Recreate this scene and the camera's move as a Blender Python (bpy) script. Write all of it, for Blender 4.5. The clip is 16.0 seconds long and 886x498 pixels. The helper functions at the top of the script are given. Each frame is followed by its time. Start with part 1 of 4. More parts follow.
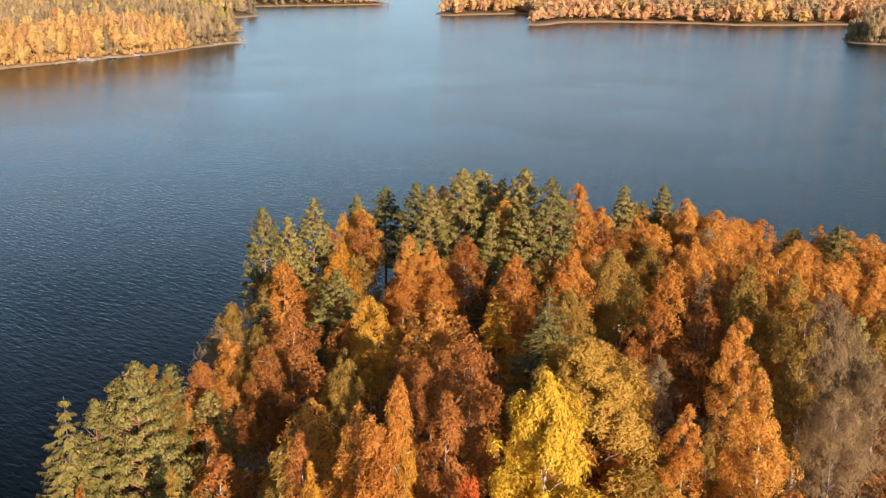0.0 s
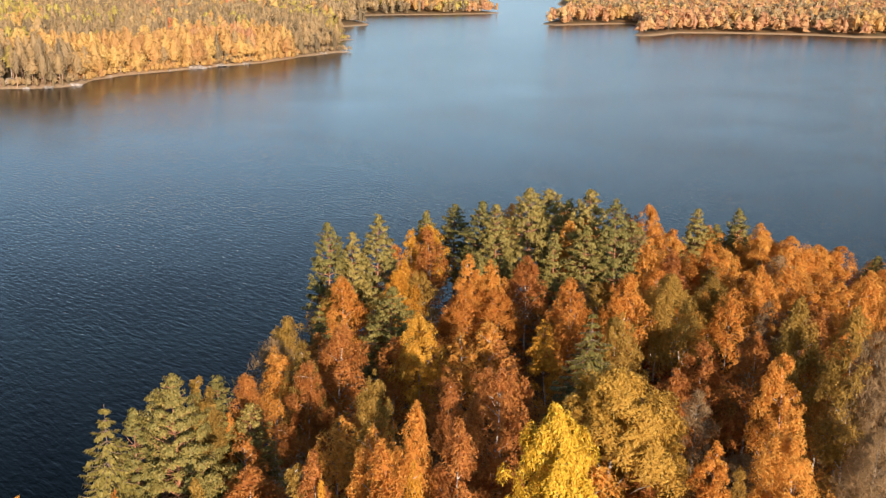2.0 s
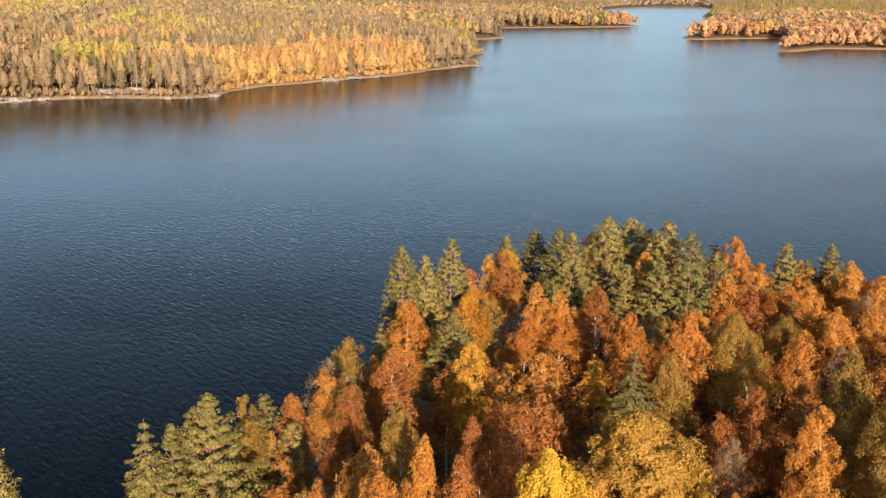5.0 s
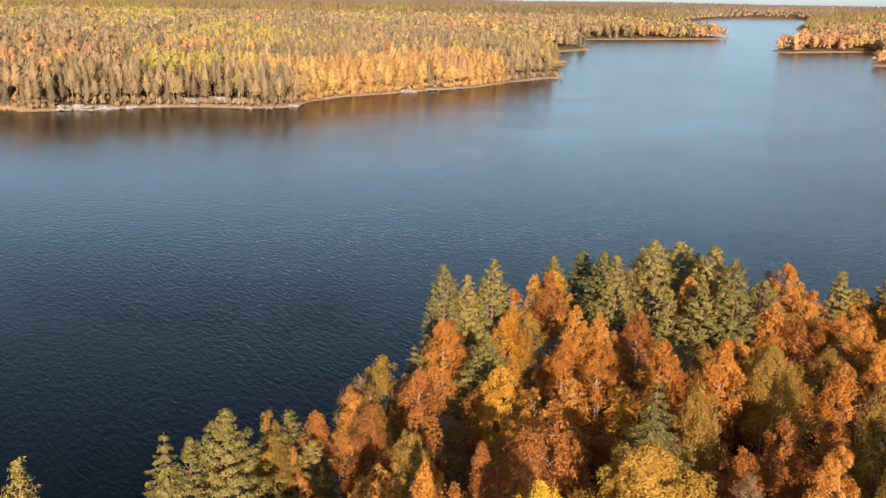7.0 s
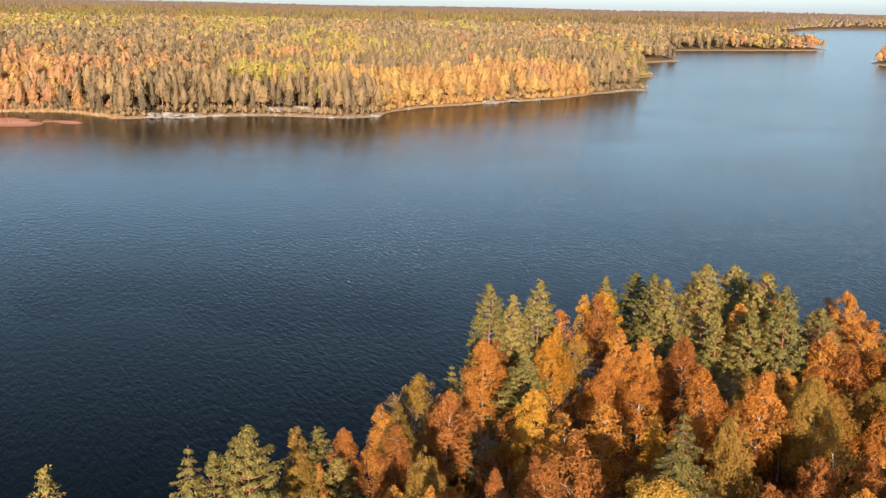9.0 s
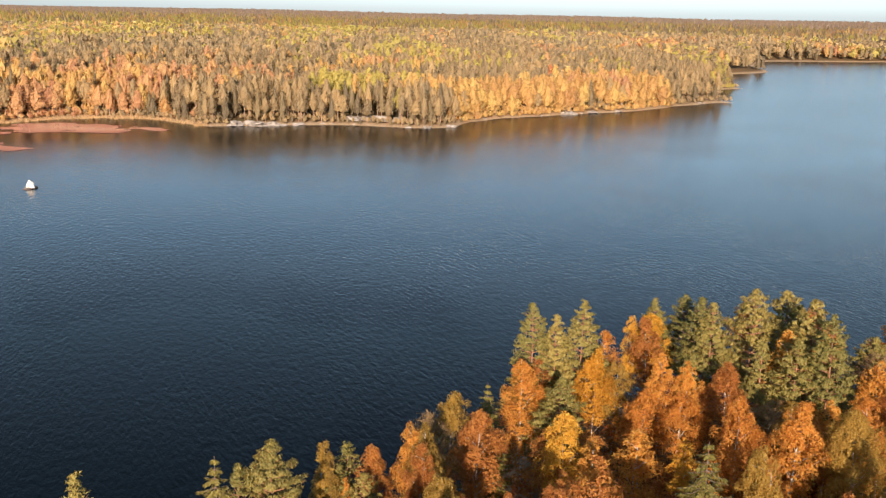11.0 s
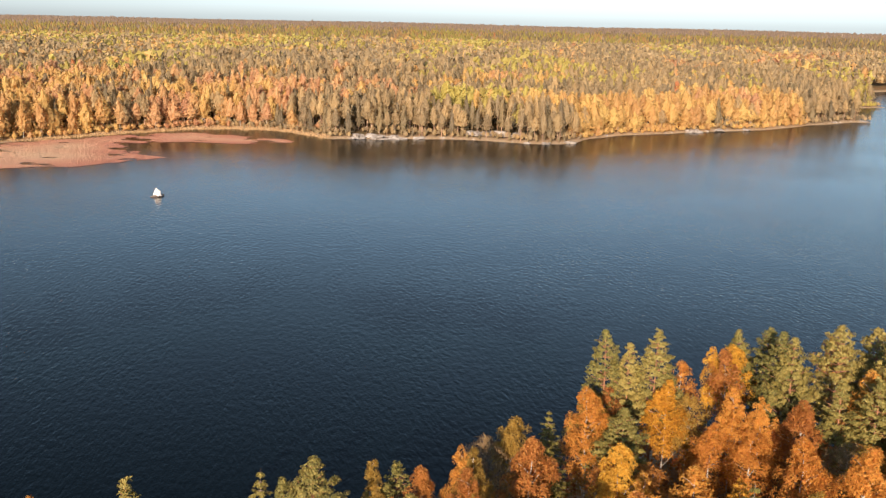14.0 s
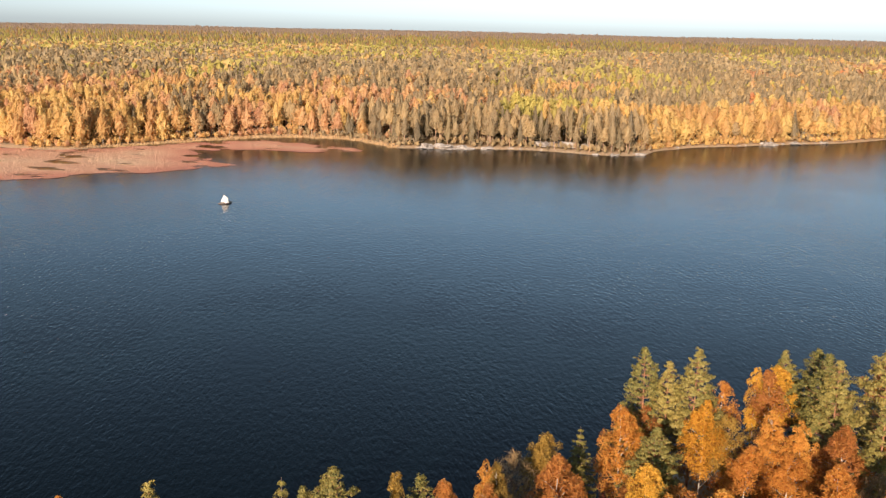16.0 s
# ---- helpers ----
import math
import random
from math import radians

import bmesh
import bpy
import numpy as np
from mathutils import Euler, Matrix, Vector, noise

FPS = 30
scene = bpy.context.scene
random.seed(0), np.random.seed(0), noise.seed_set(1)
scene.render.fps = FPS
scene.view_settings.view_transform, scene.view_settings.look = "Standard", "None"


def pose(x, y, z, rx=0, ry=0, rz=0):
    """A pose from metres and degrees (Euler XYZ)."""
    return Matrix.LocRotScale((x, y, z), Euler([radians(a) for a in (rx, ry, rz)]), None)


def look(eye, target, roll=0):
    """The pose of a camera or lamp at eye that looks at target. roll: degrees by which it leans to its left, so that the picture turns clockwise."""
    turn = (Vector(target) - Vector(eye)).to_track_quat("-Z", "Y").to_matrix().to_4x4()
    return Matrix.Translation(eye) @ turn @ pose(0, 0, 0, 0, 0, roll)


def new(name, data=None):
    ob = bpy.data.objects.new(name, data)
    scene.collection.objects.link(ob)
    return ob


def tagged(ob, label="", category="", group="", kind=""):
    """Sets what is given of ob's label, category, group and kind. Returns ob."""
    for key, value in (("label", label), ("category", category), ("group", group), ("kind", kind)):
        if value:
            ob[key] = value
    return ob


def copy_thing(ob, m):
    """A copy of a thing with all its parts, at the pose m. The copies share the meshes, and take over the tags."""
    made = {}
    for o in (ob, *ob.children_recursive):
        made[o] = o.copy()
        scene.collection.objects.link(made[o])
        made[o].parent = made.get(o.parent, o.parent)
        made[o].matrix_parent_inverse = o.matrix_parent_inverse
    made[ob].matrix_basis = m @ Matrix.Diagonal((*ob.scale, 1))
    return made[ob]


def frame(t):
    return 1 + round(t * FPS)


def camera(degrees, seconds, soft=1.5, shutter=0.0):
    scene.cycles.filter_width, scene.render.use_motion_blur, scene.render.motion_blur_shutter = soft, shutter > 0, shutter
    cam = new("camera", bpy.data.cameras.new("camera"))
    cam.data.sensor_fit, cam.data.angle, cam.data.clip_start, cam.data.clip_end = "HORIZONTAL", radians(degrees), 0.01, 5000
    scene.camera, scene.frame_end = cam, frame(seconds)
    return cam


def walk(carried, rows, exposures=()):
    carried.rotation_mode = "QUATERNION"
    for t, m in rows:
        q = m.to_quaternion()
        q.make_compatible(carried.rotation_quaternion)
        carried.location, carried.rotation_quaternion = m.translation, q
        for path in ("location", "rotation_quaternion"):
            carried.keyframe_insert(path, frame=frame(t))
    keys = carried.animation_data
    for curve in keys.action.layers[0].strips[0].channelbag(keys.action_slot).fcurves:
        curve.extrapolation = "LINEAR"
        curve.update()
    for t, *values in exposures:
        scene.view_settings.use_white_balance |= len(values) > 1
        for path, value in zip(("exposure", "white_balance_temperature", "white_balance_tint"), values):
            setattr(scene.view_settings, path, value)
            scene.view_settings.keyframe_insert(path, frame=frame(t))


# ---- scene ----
# ---- camera ----
cam = camera(48.51, 16.0, soft=1.3)
PATH = [
    (0.0, pose(0.07, 0.02, 44.46, 74.257, -0.747, 0.236)),
    (0.5, pose(1.33, -0.15, 44.87, 74.388, -0.715, 1.810)),
    (1.0, pose(2.59, -0.22, 45.23, 74.484, -0.730, 3.408)),
    (1.5, pose(3.83, -0.33, 45.63, 74.560, -0.743, 5.002)),
    (2.0, pose(5.03, -0.30, 45.95, 74.626, -0.768, 6.591)),
    (2.5, pose(6.26, -0.33, 46.27, 74.711, -0.739, 8.186)),
    (3.0, pose(7.49, -0.32, 46.65, 74.786, -0.776, 9.604)),
    (3.5, pose(8.72, -0.27, 47.00, 74.895, -0.748, 10.948)),
    (4.0, pose(9.92, -0.18, 47.37, 74.965, -0.750, 12.210)),
    (6.5, pose(15.86, 0.80, 49.18, 75.467, -0.891, 18.519)),
    (7.0, pose(17.00, 1.09, 49.51, 75.593, -0.949, 19.771)),
    (7.5, pose(18.17, 1.47, 49.90, 75.693, -0.922, 21.056)),
    (8.0, pose(19.31, 1.84, 50.26, 75.782, -0.957, 22.356)),
    (8.5, pose(20.39, 2.27, 50.60, 75.887, -0.989, 23.669)),
    (9.0, pose(21.46, 2.67, 50.93, 75.989, -1.024, 25.015)),
    (11.5, pose(26.80, 4.51, 52.70, 76.451, -1.179, 31.336)),
    (12.0, pose(27.81, 5.04, 52.93, 76.568, -1.238, 32.676)),
    (12.5, pose(28.80, 5.54, 53.18, 76.655, -1.244, 33.893)),
    (13.0, pose(29.74, 6.04, 53.41, 76.745, -1.213, 35.147)),
    (13.5, pose(30.63, 6.50, 53.70, 76.827, -1.182, 36.419)),
    (14.0, pose(31.50, 7.04, 53.93, 76.900, -1.198, 37.776)),
    (14.5, pose(32.38, 7.63, 54.13, 77.008, -1.198, 39.114)),
    (15.0, pose(33.30, 8.23, 54.34, 77.100, -1.221, 40.286)),
    (15.5, pose(34.13, 8.81, 54.50, 77.204, -1.258, 41.301)),
    (16.0, pose(34.95, 9.42, 54.67, 77.311, -1.242, 42.267)),
]
walk(cam, PATH, [(0.0, 0.9, 5550, 9), (16.0, 0.9, 5550, 9)])

# ---- light ----
SUN_FROM = (0.42, -0.907)          # horizontal direction towards the sun
SUN_HEIGHT = 18.0                 # degrees above the horizon
world = bpy.data.worlds.new("sky")
scene.world = world
world.use_nodes = True
wn = world.node_tree.nodes
sky = wn.new("ShaderNodeTexSky")
sky.sky_type = "NISHITA"
sky.sun_disc = False
sky.sun_elevation = radians(SUN_HEIGHT)
sky.sun_rotation = math.atan2(SUN_FROM[0], SUN_FROM[1])
sky.air_density = 0.9
sky.dust_density = 0.4
sky.ozone_density = 3.2
wn["Background"].inputs["Strength"].default_value = 0.025
hazy = wn.new("ShaderNodeHueSaturation")          # thin haze greys the sky
hazy.inputs["Hue"].default_value = 0.472
hazy.inputs["Saturation"].default_value = 0.39
world.node_tree.links.new(sky.outputs["Color"], hazy.inputs["Color"])
even = wn.new("ShaderNodeGamma")                  # the zenith is clearer than the horizon
even.inputs["Gamma"].default_value = 1.65
world.node_tree.links.new(hazy.outputs["Color"], even.inputs["Color"])
world.node_tree.links.new(even.outputs["Color"], wn["Background"].inputs["Color"])
sun_data = bpy.data.lights.new("sun", "SUN")
sun_data.energy = 5.0
sun_data.angle = radians(0.6)
sun_data.color = (1.0, 0.715, 0.475)
sun = new("sun", sun_data)
sd = math.cos(radians(SUN_HEIGHT))
sun.matrix_world = look((SUN_FROM[0] * sd * 200, SUN_FROM[1] * sd * 200, 200 * math.sin(radians(SUN_HEIGHT))), (0, 0, 0))


# ---- materials ----
def material(name):
    m = bpy.data.materials.new(name)
    m.use_nodes = True
    nt = m.node_tree
    return m, nt.nodes, nt.links, nt.nodes["Principled BSDF"]


def ramp(nodes, stops):
    r = nodes.new("ShaderNodeValToRGB")
    el = r.color_ramp.elements
    while len(el) < len(stops):
        el.new(0.5)
    for e, (p, c) in zip(el, stops):
        e.position, e.color = p, (*c, 1)
    return r


def leaf_material(name, colours, glow=0.3, far=False):
    """Foliage: every leaf its own tint, every tree its own shade, some light passing through."""
    m, n, l, bsdf = material(name)
    geo, info = n.new("ShaderNodeNewGeometry"), n.new("ShaderNodeObjectInfo")
    add = n.new("ShaderNodeMath")
    add.operation = "MULTIPLY_ADD"
    l.new(geo.outputs["Random Per Island"], add.inputs[0])
    add.inputs[1].default_value = 0.55
    if far:
        at = n.new("ShaderNodeAttribute")
        at.attribute_name = "tint"
        sc = n.new("ShaderNodeMath")
        sc.operation = "MULTIPLY"
        sc.inputs[1].default_value = 0.86
        add.inputs[1].default_value = 0.14
        l.new(at.outputs["Fac"], sc.inputs[0])
        l.new(sc.outputs[0], add.inputs[2])
    else:
        sc = n.new("ShaderNodeMath")
        sc.operation = "MULTIPLY"
        sc.inputs[1].default_value = 0.45
        l.new(info.outputs["Random"], sc.inputs[0])
        l.new(sc.outputs[0], add.inputs[2])
    k = len(colours) - 1
    r = ramp(n, [(i / k, c) for i, c in enumerate(colours)])
    l.new(add.outputs[0], r.inputs["Fac"])
    l.new(r.outputs["Color"], bsdf.inputs["Base Color"])
    bsdf.inputs["Roughness"].default_value = 0.55
    bsdf.inputs["Specular IOR Level"].default_value = 0.18
    tr = n.new("ShaderNodeBsdfTranslucent")
    l.new(r.outputs["Color"], tr.inputs["Color"])
    mix = n.new("ShaderNodeMixShader")
    mix.inputs["Fac"].default_value = glow
    l.new(bsdf.outputs[0], mix.inputs[1])
    l.new(tr.outputs[0], mix.inputs[2])
    l.new(mix.outputs[0], n["Material Output"].inputs["Surface"])
    return m


PINE = [(0.08, 0.082, 0.022), (0.155, 0.14, 0.037), (0.245, 0.195, 0.05), (0.34, 0.255, 0.065)]
SPRUCE = [(0.09, 0.085, 0.022), (0.19, 0.16, 0.038), (0.31, 0.245, 0.058)]
ORANGE = [(0.45, 0.17, 0.034), (0.59, 0.265, 0.048), (0.68, 0.35, 0.062), (0.73, 0.44, 0.095)]
RUSSET = [(0.3, 0.11, 0.034), (0.42, 0.17, 0.044), (0.52, 0.235, 0.054), (0.6, 0.31, 0.072)]
YELLOW = [(0.4, 0.17, 0.018), (0.55, 0.27, 0.026), (0.64, 0.36, 0.035), (0.68, 0.42, 0.07)]
OLIVE = [(0.2, 0.13, 0.03), (0.33, 0.21, 0.044), (0.43, 0.275, 0.054), (0.52, 0.33, 0.065)]
ASPEN = [(0.25, 0.15, 0.028), (0.4, 0.24, 0.036), (0.5, 0.305, 0.046), (0.56, 0.36, 0.075)]
GOLD = [(0.46, 0.26, 0.015), (0.6, 0.38, 0.022), (0.68, 0.46, 0.035), (0.7, 0.5, 0.06)]
BARE = [(0.15, 0.097, 0.048), (0.25, 0.165, 0.078), (0.36, 0.24, 0.11)]
LIME = [(0.47, 0.38, 0.12), (0.56, 0.465, 0.13), (0.63, 0.54, 0.15)]
RED = [(0.5, 0.1, 0.02), (0.62, 0.16, 0.03), (0.7, 0.23, 0.05)]

leaf = {
    "pine": leaf_material("pine_needles", PINE, 0.06),
    "spruce": leaf_material("spruce_needles", SPRUCE, 0.06),
    "orange": leaf_material("orange_leaves", ORANGE, 0.48),
    "russet": leaf_material("russet_leaves", RUSSET, 0.48),
    "yellow": leaf_material("yellow_leaves", YELLOW, 0.35),
    "olive": leaf_material("olive_leaves", OLIVE, 0.48),
    "aspen": leaf_material("golden_leaves", ASPEN, 0.3),
    "gold": leaf_material("lemon_leaves", GOLD, 0.35),
    "bare": leaf_material("withered_leaves", BARE, 0.2),
    "red": leaf_material("red_leaves", RED, 0.3),
}
# Far palettes and LIME are paled and greyed: haze put into the leaf colour.
HAZED_PINE = [(0.34, 0.262, 0.153), (0.42, 0.317, 0.173), (0.5, 0.372, 0.193), (0.6, 0.442, 0.218)]
HAZED_SPRUCE = [(0.25, 0.202, 0.128), (0.32, 0.252, 0.143), (0.4, 0.307, 0.158)]
HAZED_ORANGE = [(0.54, 0.302, 0.168), (0.61, 0.362, 0.183), (0.67, 0.422, 0.198), (0.71, 0.492, 0.218)]
HAZED_YELLOW = [(0.58, 0.352, 0.148), (0.65, 0.422, 0.158), (0.7, 0.482, 0.173), (0.73, 0.542, 0.198)]
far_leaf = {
    "pine": leaf_material("hazed_pine_needles", HAZED_PINE, 0.5, True),
    "spruce": leaf_material("hazed_spruce_needles", HAZED_SPRUCE, 0.5, True),
    "orange": leaf_material("hazed_orange_leaves", HAZED_ORANGE, 0.5, True),
    "yellow": leaf_material("hazed_yellow_leaves", HAZED_YELLOW, 0.5, True),
    "lime": leaf_material("hazed_lime_leaves", LIME, 0.5, True),
    # Furthest trees: a pinkish-grey haze is mixed into these leaf colours.
    "mixed": leaf_material("haze_tinted_leaves", [(0.42, 0.33, 0.26), (0.5, 0.38, 0.28), (0.57, 0.43, 0.31), (0.62, 0.48, 0.33)], 0.5, True),
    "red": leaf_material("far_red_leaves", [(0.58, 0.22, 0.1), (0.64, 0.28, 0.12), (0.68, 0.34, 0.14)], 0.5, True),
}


def bark_material(name, light, dark, scale, stretch):
    m, n, l, bsdf = material(name)
    co = n.new("ShaderNodeTexCoord")
    mp = n.new("ShaderNodeMapping")
    mp.inputs["Scale"].default_value = stretch
    no = n.new("ShaderNodeTexNoise")
    no.inputs["Scale"].default_value = scale
    no.inputs["Detail"].default_value = 5
    r = ramp(n, [(0.36, dark), (0.52, light)])
    l.new(co.outputs["Object"], mp.inputs[0])
    l.new(mp.outputs[0], no.inputs["Vector"])
    l.new(no.outputs["Fac"], r.inputs["Fac"])
    l.new(r.outputs["Color"], bsdf.inputs["Base Color"])
    bsdf.inputs["Roughness"].default_value = 0.85
    bp = n.new("ShaderNodeBump")
    bp.inputs["Strength"].default_value = 0.5
    bp.inputs["Distance"].default_value = 0.03
    l.new(no.outputs["Fac"], bp.inputs["Height"])
    l.new(bp.outputs[0], bsdf.inputs["Normal"])
    return m


grey_bark = bark_material("grey_bark", (0.3, 0.26, 0.2), (0.1, 0.08, 0.06), 3.0, (1, 1, 2.0))
birch_bark = bark_material("birch_bark", (0.52, 0.46, 0.38), (0.09, 0.075, 0.06), 2.2, (1, 1, 3.0))
pine_bark = bark_material("pine_bark", (0.36, 0.17, 0.08), (0.1, 0.06, 0.04), 4.0, (1, 1, 0.4))
# Lighter copy of pine_bark: the sun on far trunks is put into its colour.
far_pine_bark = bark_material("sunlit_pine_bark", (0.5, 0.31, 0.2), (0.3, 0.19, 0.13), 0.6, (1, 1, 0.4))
spruce_bark = bark_material("spruce_bark", (0.2, 0.14, 0.1), (0.08, 0.06, 0.05), 5.0, (1, 1, 0.5))


def ground_material():
    """Forest floor of moss and fallen leaves; a pale strip of stones and dry grass at the water's edge."""
    m, n, l, bsdf = material("forest_floor")
    geo = n.new("ShaderNodeNewGeometry")
    sep = n.new("ShaderNodeSeparateXYZ")
    l.new(geo.outputs["Position"], sep.inputs[0])
    na, nb = n.new("ShaderNodeTexNoise"), n.new("ShaderNodeTexNoise")
    na.inputs["Scale"].default_value, na.inputs["Detail"].default_value = 0.06, 6
    nb.inputs["Scale"].default_value, nb.inputs["Detail"].default_value = 1.3, 8
    l.new(geo.outputs["Position"], na.inputs["Vector"])
    l.new(geo.outputs["Position"], nb.inputs["Vector"])
    floor = ramp(n, [(0.3, (0.05, 0.05, 0.018)), (0.5, (0.13, 0.08, 0.025)), (0.68, (0.26, 0.13, 0.035))])
    beach = ramp(n, [(0.3, (0.26, 0.17, 0.09)), (0.52, (0.45, 0.32, 0.18)), (0.7, (0.56, 0.46, 0.34))])
    mixn = n.new("ShaderNodeMath")
    mixn.operation = "MULTIPLY_ADD"
    mixn.inputs[1].default_value, mixn.inputs[2].default_value = 0.55, 0.22
    l.new(nb.outputs["Fac"], mixn.inputs[0])
    av = n.new("ShaderNodeMath")
    av.operation = "MULTIPLY_ADD"
    av.inputs[1].default_value = 0.5
    l.new(na.outputs["Fac"], av.inputs[0])
    l.new(mixn.outputs[0], av.inputs[2])
    sub = n.new("ShaderNodeMath")
    sub.operation = "SUBTRACT"
    sub.inputs[1].default_value = 0.25
    l.new(av.outputs[0], sub.inputs[0])
    l.new(sub.outputs[0], floor.inputs["Fac"])
    l.new(nb.outputs["Fac"], beach.inputs["Fac"])
    hi = n.new("ShaderNodeMath")
    hi.operation = "MULTIPLY_ADD"
    hi.inputs[1].default_value = 1.6
    l.new(nb.outputs["Fac"], hi.inputs[0])
    l.new(sep.outputs["Z"], hi.inputs[2])
    lim = n.new("ShaderNodeMapRange")
    lim.inputs["From Min"].default_value, lim.inputs["From Max"].default_value = 1.3, 2.3
    l.new(hi.outputs[0], lim.inputs["Value"])
    mix = n.new("ShaderNodeMix")
    mix.data_type = "RGBA"
    l.new(lim.outputs[0], mix.inputs["Factor"])
    l.new(beach.outputs["Color"], mix.inputs["A"])
    l.new(floor.outputs["Color"], mix.inputs["B"])
    l.new(mix.outputs["Result"], bsdf.inputs["Base Color"])
    bsdf.inputs["Roughness"].default_value = 0.9
    bp = n.new("ShaderNodeBump")
    bp.inputs["Strength"].default_value, bp.inputs["Distance"].default_value = 0.7, 0.3
    l.new(nb.outputs["Fac"], bp.inputs["Height"])
    l.new(bp.outputs[0], bsdf.inputs["Normal"])
    return m


def water_material():
    """Dark lake water with wind ripples running aslant, calmer and rougher reaches."""
    m, n, l, bsdf = material("lake_water")
    geo = n.new("ShaderNodeNewGeometry")
    mp = n.new("ShaderNodeMapping")
    mp.vector_type = "TEXTURE"
    mp.inputs["Rotation"].default_value = (0, 0, radians(-42))
    mp.inputs["Scale"].default_value = (2.4, 0.8, 1.0)
    l.new(geo.outputs["Position"], mp.inputs[0])
    big, small, gust = (n.new("ShaderNodeTexNoise") for _ in range(3))
    big.inputs["Scale"].default_value, big.inputs["Detail"].default_value, big.inputs["Distortion"].default_value = 1.1, 3, 0.4
    small.inputs["Scale"].default_value, small.inputs["Detail"].default_value = 2.0, 3
    gust.inputs["Scale"].default_value, gust.inputs["Detail"].default_value = 0.02, 4
    l.new(mp.outputs[0], big.inputs["Vector"])
    l.new(mp.outputs[0], small.inputs["Vector"])
    l.new(geo.outputs["Position"], gust.inputs["Vector"])
    ht = n.new("ShaderNodeMath")
    ht.operation = "MULTIPLY_ADD"
    ht.inputs[1].default_value = 0.55
    l.new(small.outputs["Fac"], ht.inputs[0])
    l.new(big.outputs["Fac"], ht.inputs[2])
    amp = n.new("ShaderNodeMapRange")
    amp.inputs["From Min"].default_value, amp.inputs["From Max"].default_value = 0.3, 0.7
    amp.inputs["To Min"].default_value, amp.inputs["To Max"].default_value = 0.55, 1.0
    l.new(gust.outputs["Fac"], amp.inputs["Value"])
    bp = n.new("ShaderNodeBump")
    bp.inputs["Distance"].default_value = 0.115
    l.new(amp.outputs[0], bp.inputs["Strength"])
    l.new(ht.outputs[0], bp.inputs["Height"])
    l.new(bp.outputs[0], bsdf.inputs["Normal"])
    bsdf.inputs["Base Color"].default_value = (0.001, 0.0028, 0.0042, 1)
    sep, open_water = n.new("ShaderNodeSeparateXYZ"), n.new("ShaderNodeMapRange")   # the open reach further out is ruffled all over
    open_water.inputs["From Min"].default_value, open_water.inputs["From Max"].default_value = 150, 600
    open_water.inputs["To Min"].default_value, open_water.inputs["To Max"].default_value = 0.07, 0.17
    l.new(geo.outputs["Position"], sep.inputs[0])
    l.new(sep.outputs["Y"], open_water.inputs["Value"])
    l.new(open_water.outputs[0], bsdf.inputs["Roughness"])
    bsdf.inputs["IOR"].default_value = 1.33
    bsdf.inputs["Specular IOR Level"].default_value = 0.145
    return m


def rock_material(name, dark, light):
    m, n, l, bsdf = material(name)
    co = n.new("ShaderNodeTexCoord")
    no, fine = n.new("ShaderNodeTexNoise"), n.new("ShaderNodeTexNoise")
    no.inputs["Scale"].default_value, no.inputs["Detail"].default_value = 0.9, 6
    fine.inputs["Scale"].default_value, fine.inputs["Detail"].default_value = 7, 6
    l.new(co.outputs["Object"], no.inputs["Vector"])
    l.new(co.outputs["Object"], fine.inputs["Vector"])
    r = ramp(n, [(0.34, dark), (0.5, light), (0.68, tuple(min(1, c * 1.2) for c in light))])
    l.new(no.outputs["Fac"], r.inputs["Fac"])
    l.new(r.outputs["Color"], bsdf.inputs["Base Color"])
    bp = n.new("ShaderNodeBump")
    bp.inputs["Strength"].default_value, bp.inputs["Distance"].default_value = 0.6, 0.08
    l.new(fine.outputs["Fac"], bp.inputs["Height"])
    l.new(bp.outputs[0], bsdf.inputs["Normal"])
    bsdf.inputs["Roughness"].default_value = 0.85
    return m


floor_mat = ground_material()
water_mat = water_material()
granite = rock_material("granite", (0.17, 0.14, 0.115), (0.38, 0.335, 0.285))
limed_rock = rock_material("white_stained_rock", (0.55, 0.48, 0.4), (0.8, 0.76, 0.7))
wet_rock = rock_material("wet_rock", (0.05, 0.04, 0.035), (0.14, 0.11, 0.09))
brush_mat = leaf_material("brush_leaves", [(0.3, 0.07, 0.02), (0.36, 0.13, 0.03), (0.42, 0.2, 0.04), (0.3, 0.22, 0.06)], 0.35, True)
reed_mat = leaf_material("reed_stalks", [(0.56, 0.25, 0.17), (0.64, 0.34, 0.22), (0.7, 0.45, 0.29), (0.74, 0.55, 0.36)], 0.3, True)
grass_mat = leaf_material("dry_grass", [(0.55, 0.36, 0.17), (0.63, 0.44, 0.22), (0.69, 0.52, 0.3)], 0.3, True)


# ---- the land: shores, heights ----
WEST_SHORE = [(-5000, 60), (-900, 90), (-470, 165), (-397, 195), (-377, 202), (-366, 216), (-366, 246), (-363, 270), (-359, 301), (-348, 324),
              (-326, 337), (-300, 335), (-284, 330), (-268, 349), (-248, 369), (-228, 381), (-210, 383), (-196, 397), (-200, 422), (-198, 447),
              (-185, 470), (-171, 502), (-155, 532), (-145, 578), (-134, 618), (-124, 628), (-138, 640), (-152, 674), (-164, 726), (-150, 756)]
